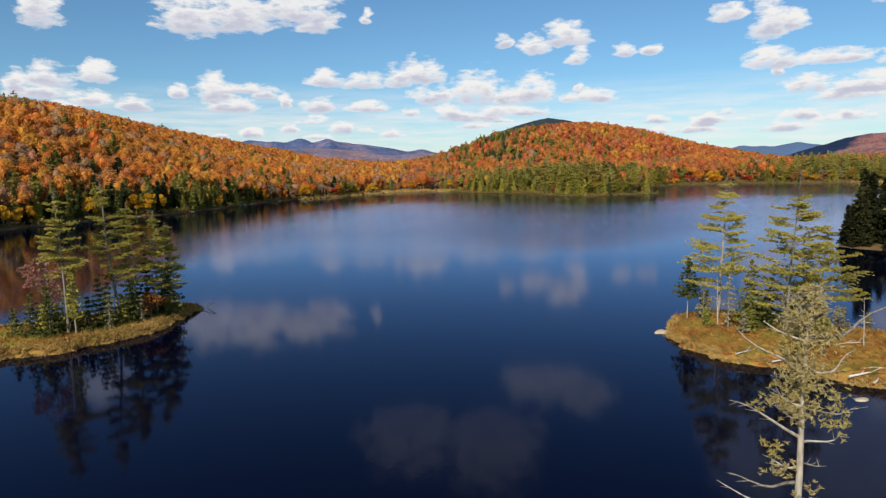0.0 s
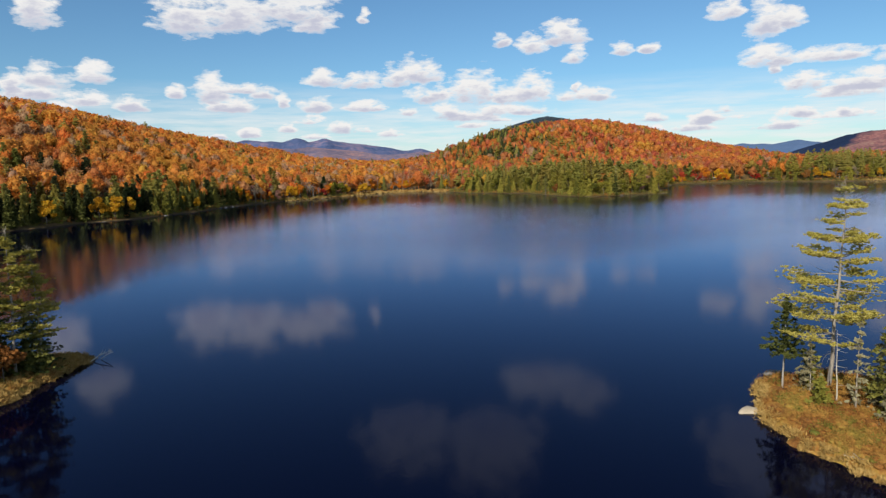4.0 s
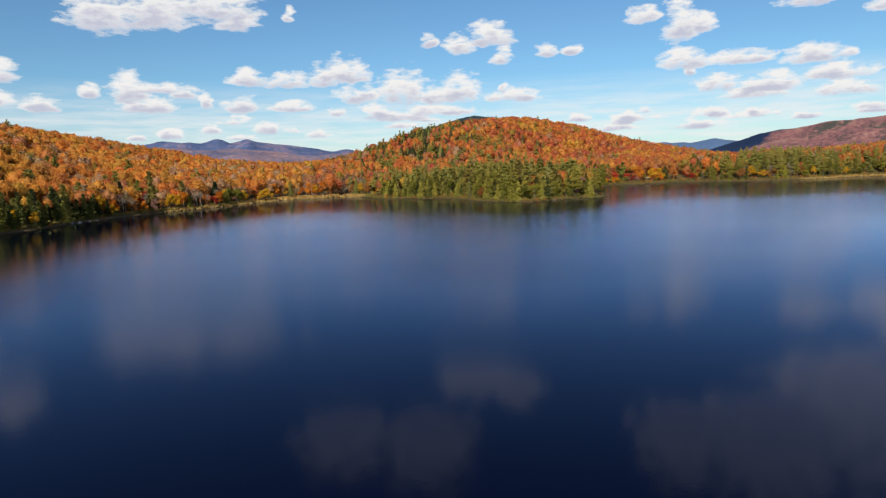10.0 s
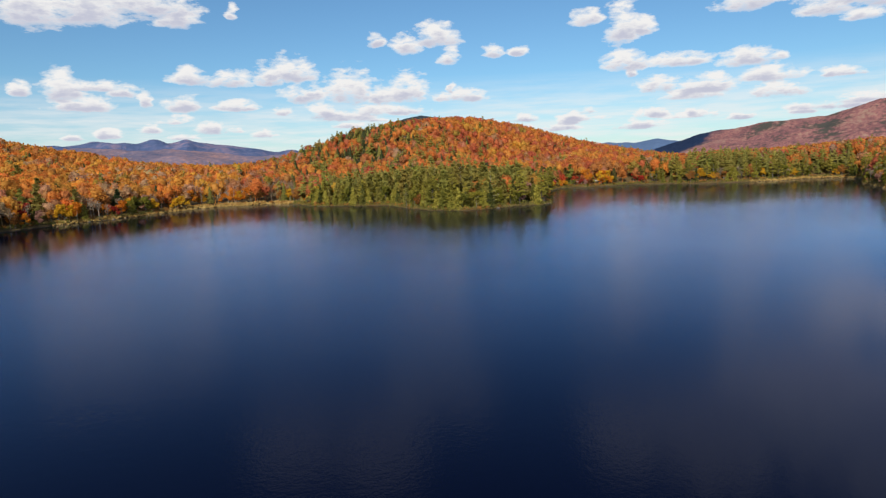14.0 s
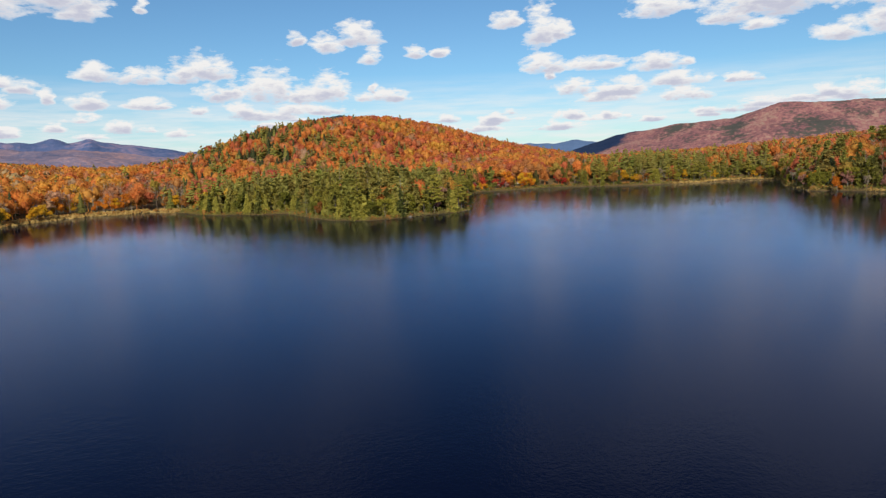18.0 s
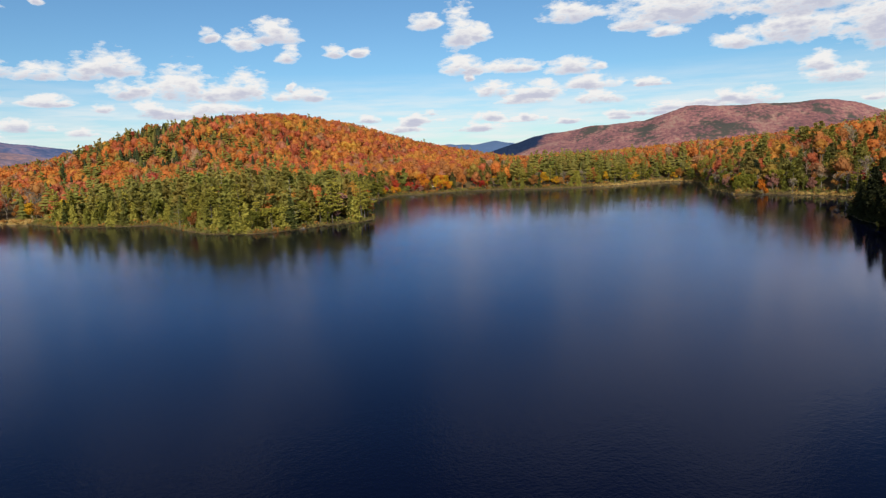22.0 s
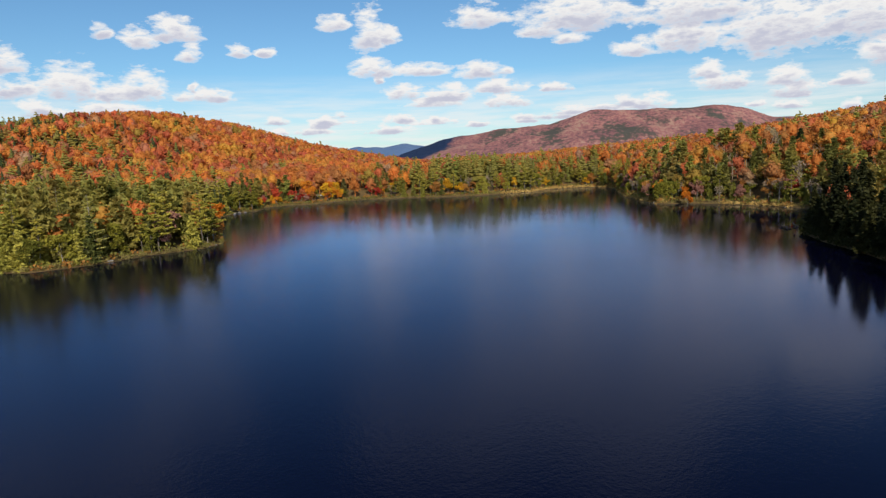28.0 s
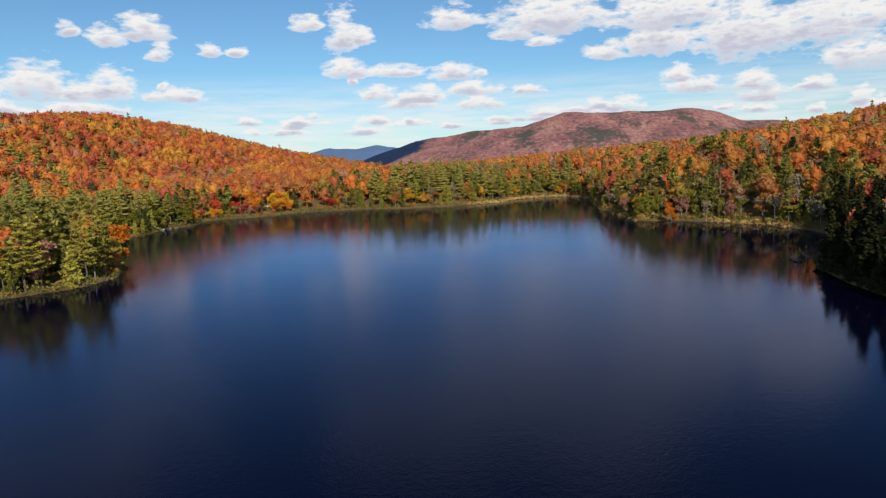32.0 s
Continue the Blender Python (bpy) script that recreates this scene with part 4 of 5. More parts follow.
def in_sight(px, py, pz):
    """Whether a treetop shows over the land from somewhere above the lake."""
    seen = np.zeros(px.shape, bool)
    for ex, ey, ez in ((0.0, 20.0, 34.0), (60.0, 170.0, 34.0), (130.0, 300.0, 34.0)):
        far = np.hypot(px - ex, py - ey)
        mine, top = (pz - ez) / far, np.full(px.shape, -9.0)
        for s in np.linspace(0.3, 0.97, 26):
            top = np.maximum(top, (land_height(ex + (px - ex) * s, ey + (py - ey) * s) + 9.0 - ez) / (far * s))
        seen |= mine > top
    return seen


def woods(name, label, x0, x1, y0, y1, spacing, keep):
    """Every tree of a stretch of hillside, joined."""
    nx, ny = int((x1 - x0) / spacing), int((y1 - y0) / spacing)
    PX, PY = np.meshgrid(x0 + (np.arange(nx) + 0.5) * spacing, y0 + (np.arange(ny) + 0.5) * spacing)
    PX, PY = (PX + rng.uniform(-0.48, 0.48, PX.shape) * spacing).ravel(), (PY + rng.uniform(-0.48, 0.48, PY.shape) * spacing).ravel()
    sd = shore_distance(PX, PY, LAKE)
    ok = (sd > 7.0) & keep(PX, PY, sd)
    PX, PY, sd = PX[ok], PY[ok], sd[ok]
    PZ = land_height(PX, PY, sd)
    ok = in_sight(PX, PY, PZ + 15)
    PX, PY, PZ, sd = PX[ok], PY[ok], PZ[ok], sd[ok]
    vs, fs, cs, n = [], [], [], 0
    for x, y, z, d in zip(PX, PY, PZ, sd):
        kind, tint, h = species(x, y, d)
        shapes = FINE[kind] if kind in FINE and near_slope(x, y, d) else KINDS[kind]
        v, f = shapes[int(rng.integers(len(shapes)))]
        a, w = rng.uniform(0, 6.28), h * (rng.uniform(0.72, 1.25) if kind == "round" else rng.uniform(0.95, 1.35))
        c, s = math.cos(a) * w, math.sin(a) * w
        vs.append(np.stack([v[:, 0] * c - v[:, 1] * s + x, v[:, 0] * s + v[:, 1] * c + y, v[:, 2] * h + z - 0.2], 1).astype(np.float32))
        fs.append(f + n)
        n += len(v)
        col = np.array(TINTS[tint])
        if kind == "round":  # neighbours tend to turn alike
            col = 0.74 * col + 0.26 * np.array((0.68, 0.31, 0.055) if x < -40 else (0.58, 0.25, 0.065) if y > 690 else (0.50, 0.24, 0.055))
        col = col * rng.uniform(0.86, 1.12) * (1 + rng.normal(size=3) * 0.05)
        cs.append(np.broadcast_to(np.append(np.clip(col, 0.004, 0.85), 1.0).astype(np.float32), (len(v), 4)))
    me = mesh_from(name, np.concatenate(vs), np.concatenate(fs), True)
    tint = me.attributes.new("leaf", "FLOAT_COLOR", "POINT")
    tint.data.foreach_set("color", np.concatenate(cs).ravel())
    return tagged(part(name, me, FOREST), label, "woods", kind="stuff")


def clear_of_road(px, py):
    return ~((px > 246) & (px < 322) & (py < 701) & (py > 686))


woods("hillside_woods", "orange and gold autumn woods on the long hill", -640, -40, 60, 1150, 6.8, lambda x, y, d: (d < 330) & (x > -620) & ~((y < 420) & (d > 230)) & ~((y < 220) & (d > 60)))
woods("hillside_woods", "red and orange autumn woods on the round hill", -40, 520, 460, 1130, 6.6, lambda x, y, d: (d < 420) & clear_of_road(x, y))
woods("hillside_woods", "mixed pine and autumn woods on the low hills", 225, 900, 250, 900, 7.2, lambda x, y, d: ((x > 520) | (y < 600)) & (d < 420) & ~((y < 330) & (d > 90)))
woods("hillside_woods", "dark pines on the near headland", 95, 290, 60, 300, 7.5, lambda x, y, d: (d < 70) & (x + 0.2 * y < 300))

# ---- trees along the shores ----
def prototypes():
    """One of each tree of the shores, kept far below the land as a pattern and taken away at the end."""
    made = {}
    for i in range(3):
        t, c = white_pine_meshes(18.5, 4.0, 0.26, 12, 0.8)
        made["pine", i] = (tree_thing("white_pine", t, c, BARK_PINE, NEEDLE_PINE, "tall white pine with level needle plates by the water", "pine tree", "shore pines"), 18.5)
        t, c = spruce_meshes(14.0, 2.3, 0.06, 0.55, 0.85)
        made["spruce", i] = (tree_thing("spruce", t, c, BARK_PINE, NEEDLE_SPRUCE, "dark green pointed spruce at the water's edge", "spruce tree", "shore spruces"), 14.0)
        # needle colour carries the shade of the bank and the west shore
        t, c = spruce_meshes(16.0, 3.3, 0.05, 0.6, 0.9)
        made["hemlock", i] = (tree_thing("hemlock", t, c, BARK_PINE, NEEDLE_SHADED, "hemlock whose needle colour holds the shore's shade", "hemlock tree", "shore hemlocks"), 16.0)
        t, c = spruce_meshes(11.0, 2.5, 0.02, 0.62, 0.85, 1.15)
        made["cedar", i] = (tree_thing("cedar", t, c, BARK_PINE, NEEDLE_HEMLOCK, "bushy green cedar leaning over the shore", "cedar tree", "shore cedars"), 11.0)
    for colour, text in (("orange", "bright orange maple"), ("golden", "golden-yellow birch"), ("red", "deep red maple"), ("rusty", "rusty brown maple"), ("olive", "half-turned green and yellow maple"), ("pink", "dusty pink maple with a pale trunk")):
        for i in range(2):
            t, c = broadleaf_meshes(12.0, 3.7, 820, 0.06, 0.62)
            made[colour, i] = (tree_thing("maple" if colour != "golden" else "birch", t, c, BARK_PALE, LEAF[colour], text + " on the lake shore", "tree", "shore broadleaf trees"), 12.0)
    for i in range(2):
        t, c = broadleaf_meshes(12.5, 2.6, 170, 0.3, 0.4)
        made["bare", i] = (tree_thing("bare_birch", t, c, BARK_PALE, LEAF["bare"], "nearly leafless birch with pale bark", "tree", "bare birches"), 12.5)
        made["snag", i] = (tree_thing("snag", snag_meshes(11.0), None, BARK_DEAD, None, "grey dead tree trunk by the shore", "dead tree", "shore snags"), 11.0)
    return made


PROTO = prototypes()


def plant(kind, x, y, height, z=None, label=""):
    """A tree of the shores at a place; returns it."""
    options = [k for k in PROTO if k[0] == kind]
    ob, h = PROTO[options[int(rng.integers(len(options)))]]
    if z is None:
        z = float(land_height(np.array(x), np.array(y))) - 0.15
    s = height / h
    m = Matrix.Translation((x, y, z)) @ Matrix.Rotation(rng.uniform(0, 6.28), 4, "Z") @ Matrix.Diagonal((s * rng.uniform(0.9, 1.15), s * rng.uniform(0.9, 1.15), s, 1))
    made = copy_thing(ob, m)
    return tagged(made, label) if label else made


def along(outline, start, stop, spacing):
    """Points along part of an outline with the direction that leads inland."""
    for i in range(start, stop):
        (ax, ay), (bx, by) = outline[i % len(outline)], outline[(i + 1) % len(outline)]
        ln = math.hypot(bx - ax, by - ay)
        for k in range(max(1, round(ln / spacing))):
            s = (k + rng.uniform(0.15, 0.85)) / max(1, round(ln / spacing))
            yield ax + (bx - ax) * s, ay + (by - ay) * s, -(by - ay) / ln, (bx - ax) / ln


MIX = {  # stretch of shore: what grows there and how often
    "west": "spruce hemlock cedar spruce hemlock spruce golden spruce cedar hemlock spruce",
    "maples": "golden orange bare olive orange bare cedar pink red golden bare rusty bare golden",
    "cove": "bare bare bare golden rusty orange",
    "point": "cedar cedar cedar spruce cedar pine pine spruce rusty olive cedar",
    "bay": "cedar spruce cedar pine spruce olive",
    "road": "orange golden red pink orange golden rusty",
    "north": "pine pine pine cedar spruce pine olive golden rusty bare cedar",
    "east": "cedar cedar olive rusty bare bare bare orange pine golden pink bare olive",
    # bank: only trees with the shade put into their needle colour
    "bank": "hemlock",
}


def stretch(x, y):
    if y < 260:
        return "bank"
    if x < -60:
        return "west" if y < 465 else "maples"
    if x < 20:
        return "cove"
    if x < 168 and y < 575:
        return "point"
    if x < 225:
        return "bay"
    if x < 325 and y > 600:
        return "road"
    if y > 590:
        return "north"
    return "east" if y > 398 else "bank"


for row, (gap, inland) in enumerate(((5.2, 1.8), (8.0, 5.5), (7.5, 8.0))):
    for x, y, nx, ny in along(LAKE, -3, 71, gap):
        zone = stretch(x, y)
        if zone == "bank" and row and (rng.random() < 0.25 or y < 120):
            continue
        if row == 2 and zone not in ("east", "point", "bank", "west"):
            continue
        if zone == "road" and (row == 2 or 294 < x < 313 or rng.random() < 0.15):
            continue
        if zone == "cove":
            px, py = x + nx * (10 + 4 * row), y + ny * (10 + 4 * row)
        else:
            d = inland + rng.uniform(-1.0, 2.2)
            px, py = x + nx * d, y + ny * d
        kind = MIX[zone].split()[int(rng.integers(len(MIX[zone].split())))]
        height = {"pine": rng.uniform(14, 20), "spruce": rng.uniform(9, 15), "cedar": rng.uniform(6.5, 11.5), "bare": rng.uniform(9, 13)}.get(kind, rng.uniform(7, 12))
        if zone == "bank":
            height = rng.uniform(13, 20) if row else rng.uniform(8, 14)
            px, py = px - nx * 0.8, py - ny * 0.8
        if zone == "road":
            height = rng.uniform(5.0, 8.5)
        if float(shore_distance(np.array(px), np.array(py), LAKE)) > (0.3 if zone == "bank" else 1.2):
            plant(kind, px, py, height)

# trees that stand out
for x, y, height, reach in ((99.7, 517, 23.0, 4.6), (109.7, 491, 20.5, 4.4), (121, 467.5, 20.0, 4.2), (114, 482, 21.5, 4.4), (95.3, 530, 22.0, 4.4), (80.0, 507, 13.5, 3.2)):
    t, c = white_pine_meshes(height, reach, 0.12, 13, 1.3, 0.0, True)
    tall = tree_thing("white_pine", t, c, BARK_PALE, NEEDLE_POINT, "tall old white pine with broad sunlit needle plates on the point", "pine tree", "pines on the point")
    tall.matrix_basis = Matrix.Translation((x, y, float(land_height(np.array(x), np.array(y))) - 0.15))
plant("pink", 144.5, 482.7, 12.5, label="dusty pink maple among cedars on the point")
plant("orange", 169, 527, 13.0, label="orange maple leaning out over the bay")
plant("red", 246, 682, 10.0, label="purple-red maple beside the lakeside road")
plant("red", 256, 679, 8.5, label="rosy maple below the lakeside road")
plant("orange", 267.4, 676, 15.0, label="tall bright orange maple below the lakeside road")
plant("golden", 281, 679, 12.5, label="golden birch below the lakeside road")
plant("orange", 285, 681, 13.0, label="orange maple between golden birches")
plant("golden", 290, 681, 13.0, label="golden birch below the lakeside road")
plant("olive", 274, 682, 8.0)
plant("olive", 295, 684, 7.0)
plant("red", 316, 684, 8.0, label="scarlet maple beside the lakeside road")
plant("cedar", 325, 682, 9.0)
plant("red", 400, 640, 6.5, label="small red maple under tall pines")
plant("golden", 356, 656, 7.5, label="yellow birch under tall pines")
plant("orange", 176, 606, 9.0, label="orange maple leaning out over the bay")
plant("golden", 172, 612, 11.0)
plant("rusty", 322, 359, 9.0, label="dark rusty maple on the shaded bank")
plant("red", 401, 414, 8.0, label="coral maple leaning over the water")
plant("snag", 497, 638, 15.0)
plant("bare", 406, 417, 17.0)
plant("orange", 384, 460, 8.0)
plant("golden", 60, 556, 9.0)


def low_growth(name, label, stops, mat, sizes, spray, thick):
    """Bushes and tufts in a band along the water, joined."""
    s = Shape()
    for start, stop, gap, near, far in stops:
        for x, y, nx, ny in along(LAKE, start, stop, gap):
            d = rng.uniform(near, far)
            px, py = x + nx * d, y + ny * d
            if stretch(px, py) == "bank" and mat is not NEEDLE_SHADED:
                continue
            if not clear_of_road(np.array(px), np.array(py)) and sizes[1] > 1.5:
                continue
            z, h = float(land_height(np.array(px), np.array(py))), rng.uniform(*sizes)
            p = rng.normal(size=(thick, 3)) * (h * 0.55, h * 0.55, h * 0.3) + (px, py, z + h * 0.5)
            p[:, 2] = np.maximum(p[:, 2], z)
            sprays(s, p, spray * h, 2, flat=0.9, long=1.6, rise=0.6)
    return tagged(part(name, s.mesh(name), mat), label, "shrubs", kind="stuff")


low_growth("shore_shrubs", "green and yellow shrubs along the water's edge", [(-3, 9, 2.0, 0.5, 4), (14, 65, 2.2, 0.6, 4.5), (65, 71, 2.0, 0.5, 4)], NEEDLE_SPRUCE, (0.7, 2.2), 0.42, 14)
low_growth("shore_shrubs", "rusty shrubs along the water's edge", [(0, 63, 4.5, 0.8, 5)], LEAF["rusty"], (0.8, 2.2), 0.42, 16)
low_growth("shore_shrubs", "yellow-green sweet gale bushes at the waterline", [(14, 27, 1.1, -0.2, 1.8), (28, 56, 1.6, -0.2, 1.8)], NEEDLE_DRY, (0.5, 1.3), 0.3, 22)
# shade below the bank's trees, put into the shrubs' colour
low_growth("shore_shrubs", "shrubs under the hemlocks with shade in their leaf colour", [(56, 63, 0.9, -0.2, 3.0)], NEEDLE_SHADED, (0.8, 2.0), 0.42, 16)
low_growth("marsh_sedge", "tawny dry sedge along the marshy cove", [(7, 9, 0.5, -1, 4), (9, 14, 0.22, -2, 9), (44, 49, 0.5, -0.5, 4), (51, 53, 0.6, -0.5, 1.5), (40, 44, 0.5, -0.5, 2.0)], SEDGE, (0.5, 1.0), 0.9, 10)


# ---- shore rocks ----
def boulder_mesh(seed):
    r = np.random.default_rng(seed)
    v = ICO_V.copy()
    for _ in range(5):
        d = r.normal(size=3)
        d /= np.linalg.norm(d)
        k = v @ d
        v -= np.where(k > 0.62, k - 0.62, 0)[:, None] * d
    v *= 1 + 0.05 * r.normal(size=(len(v), 1))
    return mesh_from("boulder", v * (1.0, 0.75, 0.5), ICO_F)


BOULDERS = [boulder_mesh(i) for i in range(7)]


def boulder(x, y, size, label="pale grey boulder at the water's edge", z=None, turn=None, flat=1.0, mat=None):
    shapes = BOULDERS[:5] if mat is None else BOULDERS[5:]
    ob = part("boulder", shapes[int(rng.integers(len(shapes)))], mat or ROCK)
    z = float(land_height(np.array(x), np.array(y))) if z is None else z
    ob.matrix_basis = Matrix.Translation((x, y, z + 0.1 * size)) @ Matrix.Rotation(rng.uniform(0, 6.28) if turn is None else turn, 4, "Z") @ Matrix.Diagonal((size, size, size * flat, 1))
    return tagged(ob, label, "rock", "shoreline boulders")


for x, y, nx, ny in along(LAKE, 0, 68, 9.0):
    if stretch(x, y) != "cove" and rng.random() < 0.28:
        for k in range(int(rng.integers(1, 4))):
            d = rng.uniform(-0.6, 1.0)
            boulder(x + nx * d + rng.normal() * 1.6, y + ny * d + rng.normal() * 1.0, rng.uniform(0.25, 0.65) + 0.7 * rng.random() ** 3)
for x, y, sz in ((-133, 437, 1.8), (-131, 444, 1.6), (-135, 432, 1.5), (-129, 449, 1.3), (-158, 337, 1.6), (-161, 331, 1.3), (205, 634, 1.6), (209, 638, 1.9), (213, 640, 1.4)):
    boulder(x, y, sz, "cluster of pale grey boulders in the shallows")

# ---- the lakeside road ----
road_line = [(236, 694), (252, 696), (268, 694), (285, 696), (302, 698), (318, 696), (334, 690)]
rv = []
for (ax, ay), (bx, by) in zip(road_line, road_line[1:]):
    for s in np.linspace(0, 1, 6):
        x, y = ax + (bx - ax) * s, ay + (by - ay) * s
        rv += [(x, y - 2.4, 4.3), (x, y - 2.2, 4.75), (x, y + 2.6, 4.9), (x, y + 3.0, 4.3)]
tagged(part("road", mesh_from("road", rv, grid_faces(len(rv) // 4, 4)), ROAD), "pale gravel road running above the lake shore", "road", kind="structure")

# ---- the islets ----
def islet_z(x, y):
    best = -5.0
    for outline, top in ((ISLE_WEST, 0.9), (ISLE_EAST, 1.1), (ISLE_NEAR, 0.9)):
        best = max(best, float(island_height(np.array(x), np.array(y), outline, top)))
    return best


def stand(ob, x, y, turn=0.0, lean=(0.0, 0.0)):
    ob.matrix_basis = Matrix.Translation((x, y, islet_z(x, y) - 0.15)) @ Euler((lean[0], lean[1], turn)).to_matrix().to_4x4()
    return ob


def islet_pine(x, y, height, reach, label, bare=0.3, whorls=13, snag_top=0.0, lean=(0.0, 0.0), dense=2.1):
    t, c = white_pine_meshes(height, reach, bare, whorls + 4, dense, snag_top, True)
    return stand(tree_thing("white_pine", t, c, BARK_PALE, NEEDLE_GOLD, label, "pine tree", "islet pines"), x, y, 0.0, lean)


def islet_spruce(x, y, height, reach, label="young dark spruce on a boggy islet", mat=None, bare=0.12, dense=1.0):
    t, c = spruce_meshes(height, reach, bare, dense * 1.25, 0.32)
    return stand(tree_thing("spruce", t, c, BARK_PALE, mat or NEEDLE_SPRUCE, label, "spruce tree", "islet spruces"), x, y)


def lichen_tree(x, y, height, reach):
    """Dying spruce, grey with lichen: bare stem with short twiggy branches."""
    t, c = spruce_meshes(height, reach, 0.1, 0.5, 0.3)
    return stand(tree_thing("lichen_spruce", t, c, BARK_DEAD, GREY_LICHEN, "dying spruce hung with grey lichen", "spruce tree", "lichen spruces"), x, y)


# east islet
islet_pine(36.8, 85.3, 18.8, 5.2, "tall white pine with yellow-green plates on the islet", 0.24, 15, lean=(0.0, 0.02))
islet_pine(42.0, 77.5, 19.8, 4.9, "tall white pine with a bare grey top on the islet", 0.22, 15, 0.16, lean=(0.0, 0.02))
islet_pine(51.0, 87.0, 15.4, 5.8, "leaning white pine with bright yellow-green plates", 0.35, 10, lean=(-0.02, 0.09))
islet_pine(44.6, 79.0, 11.5, 1.6, "slim half-dead pine on the islet", 0.5, 7, 0.5, dense=0.6)
islet_spruce(33.0, 86.0, 8.6, 2.0, "green spruce with a bare lower trunk on the islet", NEEDLE_SPRUCE, 0.42, 1.0)
islet_spruce(38.3, 79.2, 9.0, 2.3, "green spruce with drooping tiers on the islet", NEEDLE_SPRUCE, 0.22, 0.9)
islet_spruce(37.2, 77.6, 3.2, 1.5, "bushy young spruce in the heath", NEEDLE_HEMLOCK, 0.02)
islet_spruce(40.3, 79.5, 4.2, 1.7, mat=NEEDLE_SPRUCE)
islet_spruce(42.6, 82.5, 6.0, 1.9, mat=NEEDLE_SPRUCE)
islet_spruce(45.2, 75.6, 3.4, 1.3, mat=NEEDLE_HEMLOCK)
for x, y, h, r in ((34.4, 84.0, 4.6, 1.0), (36.0, 80.2, 7.4, 1.1), (36.4, 77.0, 3.0, 0.9), (40.8, 76.0, 4.8, 1.3), (42.8, 74.6, 5.2, 1.2), (39.5, 82.6, 5.5, 1.2), (44.0, 77.2, 4.5, 1.1), (47.6, 82.0, 4.4, 1.1), (49.4, 79.5, 3.0, 1.0), (53.0, 79.0, 2.6, 0.8)):
    lichen_tree(x, y, h, r)
for x, y, h in ((35.2, 81.5, 6.5), (43.2, 80.3, 10.5), (47.0, 70.5, 6.0), (51.0, 72.0, 4.0), (46.0, 77.8, 2.0), (49.0, 75.4, 1.8)):
    stand(tree_thing("snag", snag_meshes(h, 12), None, BARK_DEAD, None, "bare silver-grey dead trunk on the islet", "dead tree", "islet snags"), x, y)

# west islet
islet_pine(-50.2, 84.6, 19.3, 2.9, "slender white pine with yellow-green plates and a bare trunk", 0.42, 13, 0.12)
islet_pine(-46.8, 91.4, 21.5, 3.5, "crooked white pine with a bare grey top", 0.30, 15, 0.14, lean=(0.02, -0.05))
islet_pine(-45.0, 92.6, 17.5, 2.7, "white pine with a long bare trunk on the islet", 0.32, 13)
islet_pine(-43.0, 95.2, 16.0, 2.7, "green white pine on the islet", 0.3, 12)
islet_pine(-41.8, 98.0, 13.5, 2.6, "smaller white pine at the islet's end", 0.28, 10)
islet_spruce(-42.4, 99.0, 8.5, 2.1, "dark spruce by the islet's tip")
islet_spruce(-44.4, 95.6, 9.5, 2.3)
islet_spruce(-41.2, 96.4, 5.2, 2.0)
islet_spruce(-46.6, 88.6, 6.4, 2.0)
islet_spruce(-48.6, 86.6, 5.0, 1.8)
islet_spruce(-51.8, 83.2, 5.6, 1.9)
islet_spruce(-53.2, 85.0, 6.5, 1.9)
islet_spruce(-44.6, 90.6, 6.5, 1.9)
islet_spruce(-49.0, 84.2, 9.5, 1.2, "thin spruce beside a tall pine", NEEDLE_HEMLOCK, 0.3)
islet_spruce(-56.5, 83.0, 4.0, 1.5)
for x, y, h, r in ((-42.6, 96.8, 7.5, 2.6), (-45.6, 93.5, 8.0, 2.4), (-47.6, 87.6, 7.0, 2.2), (-50.6, 85.8, 6.5, 2.0), (-54.6, 84.0, 6.0, 2.0)):
    islet_spruce(x, y, h, r)
for x, y, h, r in ((-45.8, 86.8, 5.0, 0.9), (-43.4, 91.0, 4.2, 0.9), (-52.2, 87.0, 6.0, 1.0), (-47.8, 90.0, 7.0, 1.0)):
    lichen_tree(x, y, h, r)
t, c = broadleaf_meshes(12.0, 2.9, 620, 0.25, 0.26)
stand(tree_thing("maple", t, c, BARK_PALE, LEAF["pink"], "faded pink maple beside a pine on the islet", "tree"), -53.6, 86.2)
t, c = broadleaf_meshes(4.0, 1.8, 700, 0.15, 0.3)
stand(tree_thing("maple", t, c, BARK_PALE, LEAF["rusty"], "small dark rusty maple among spruces", "tree"), -43.0, 93.4)


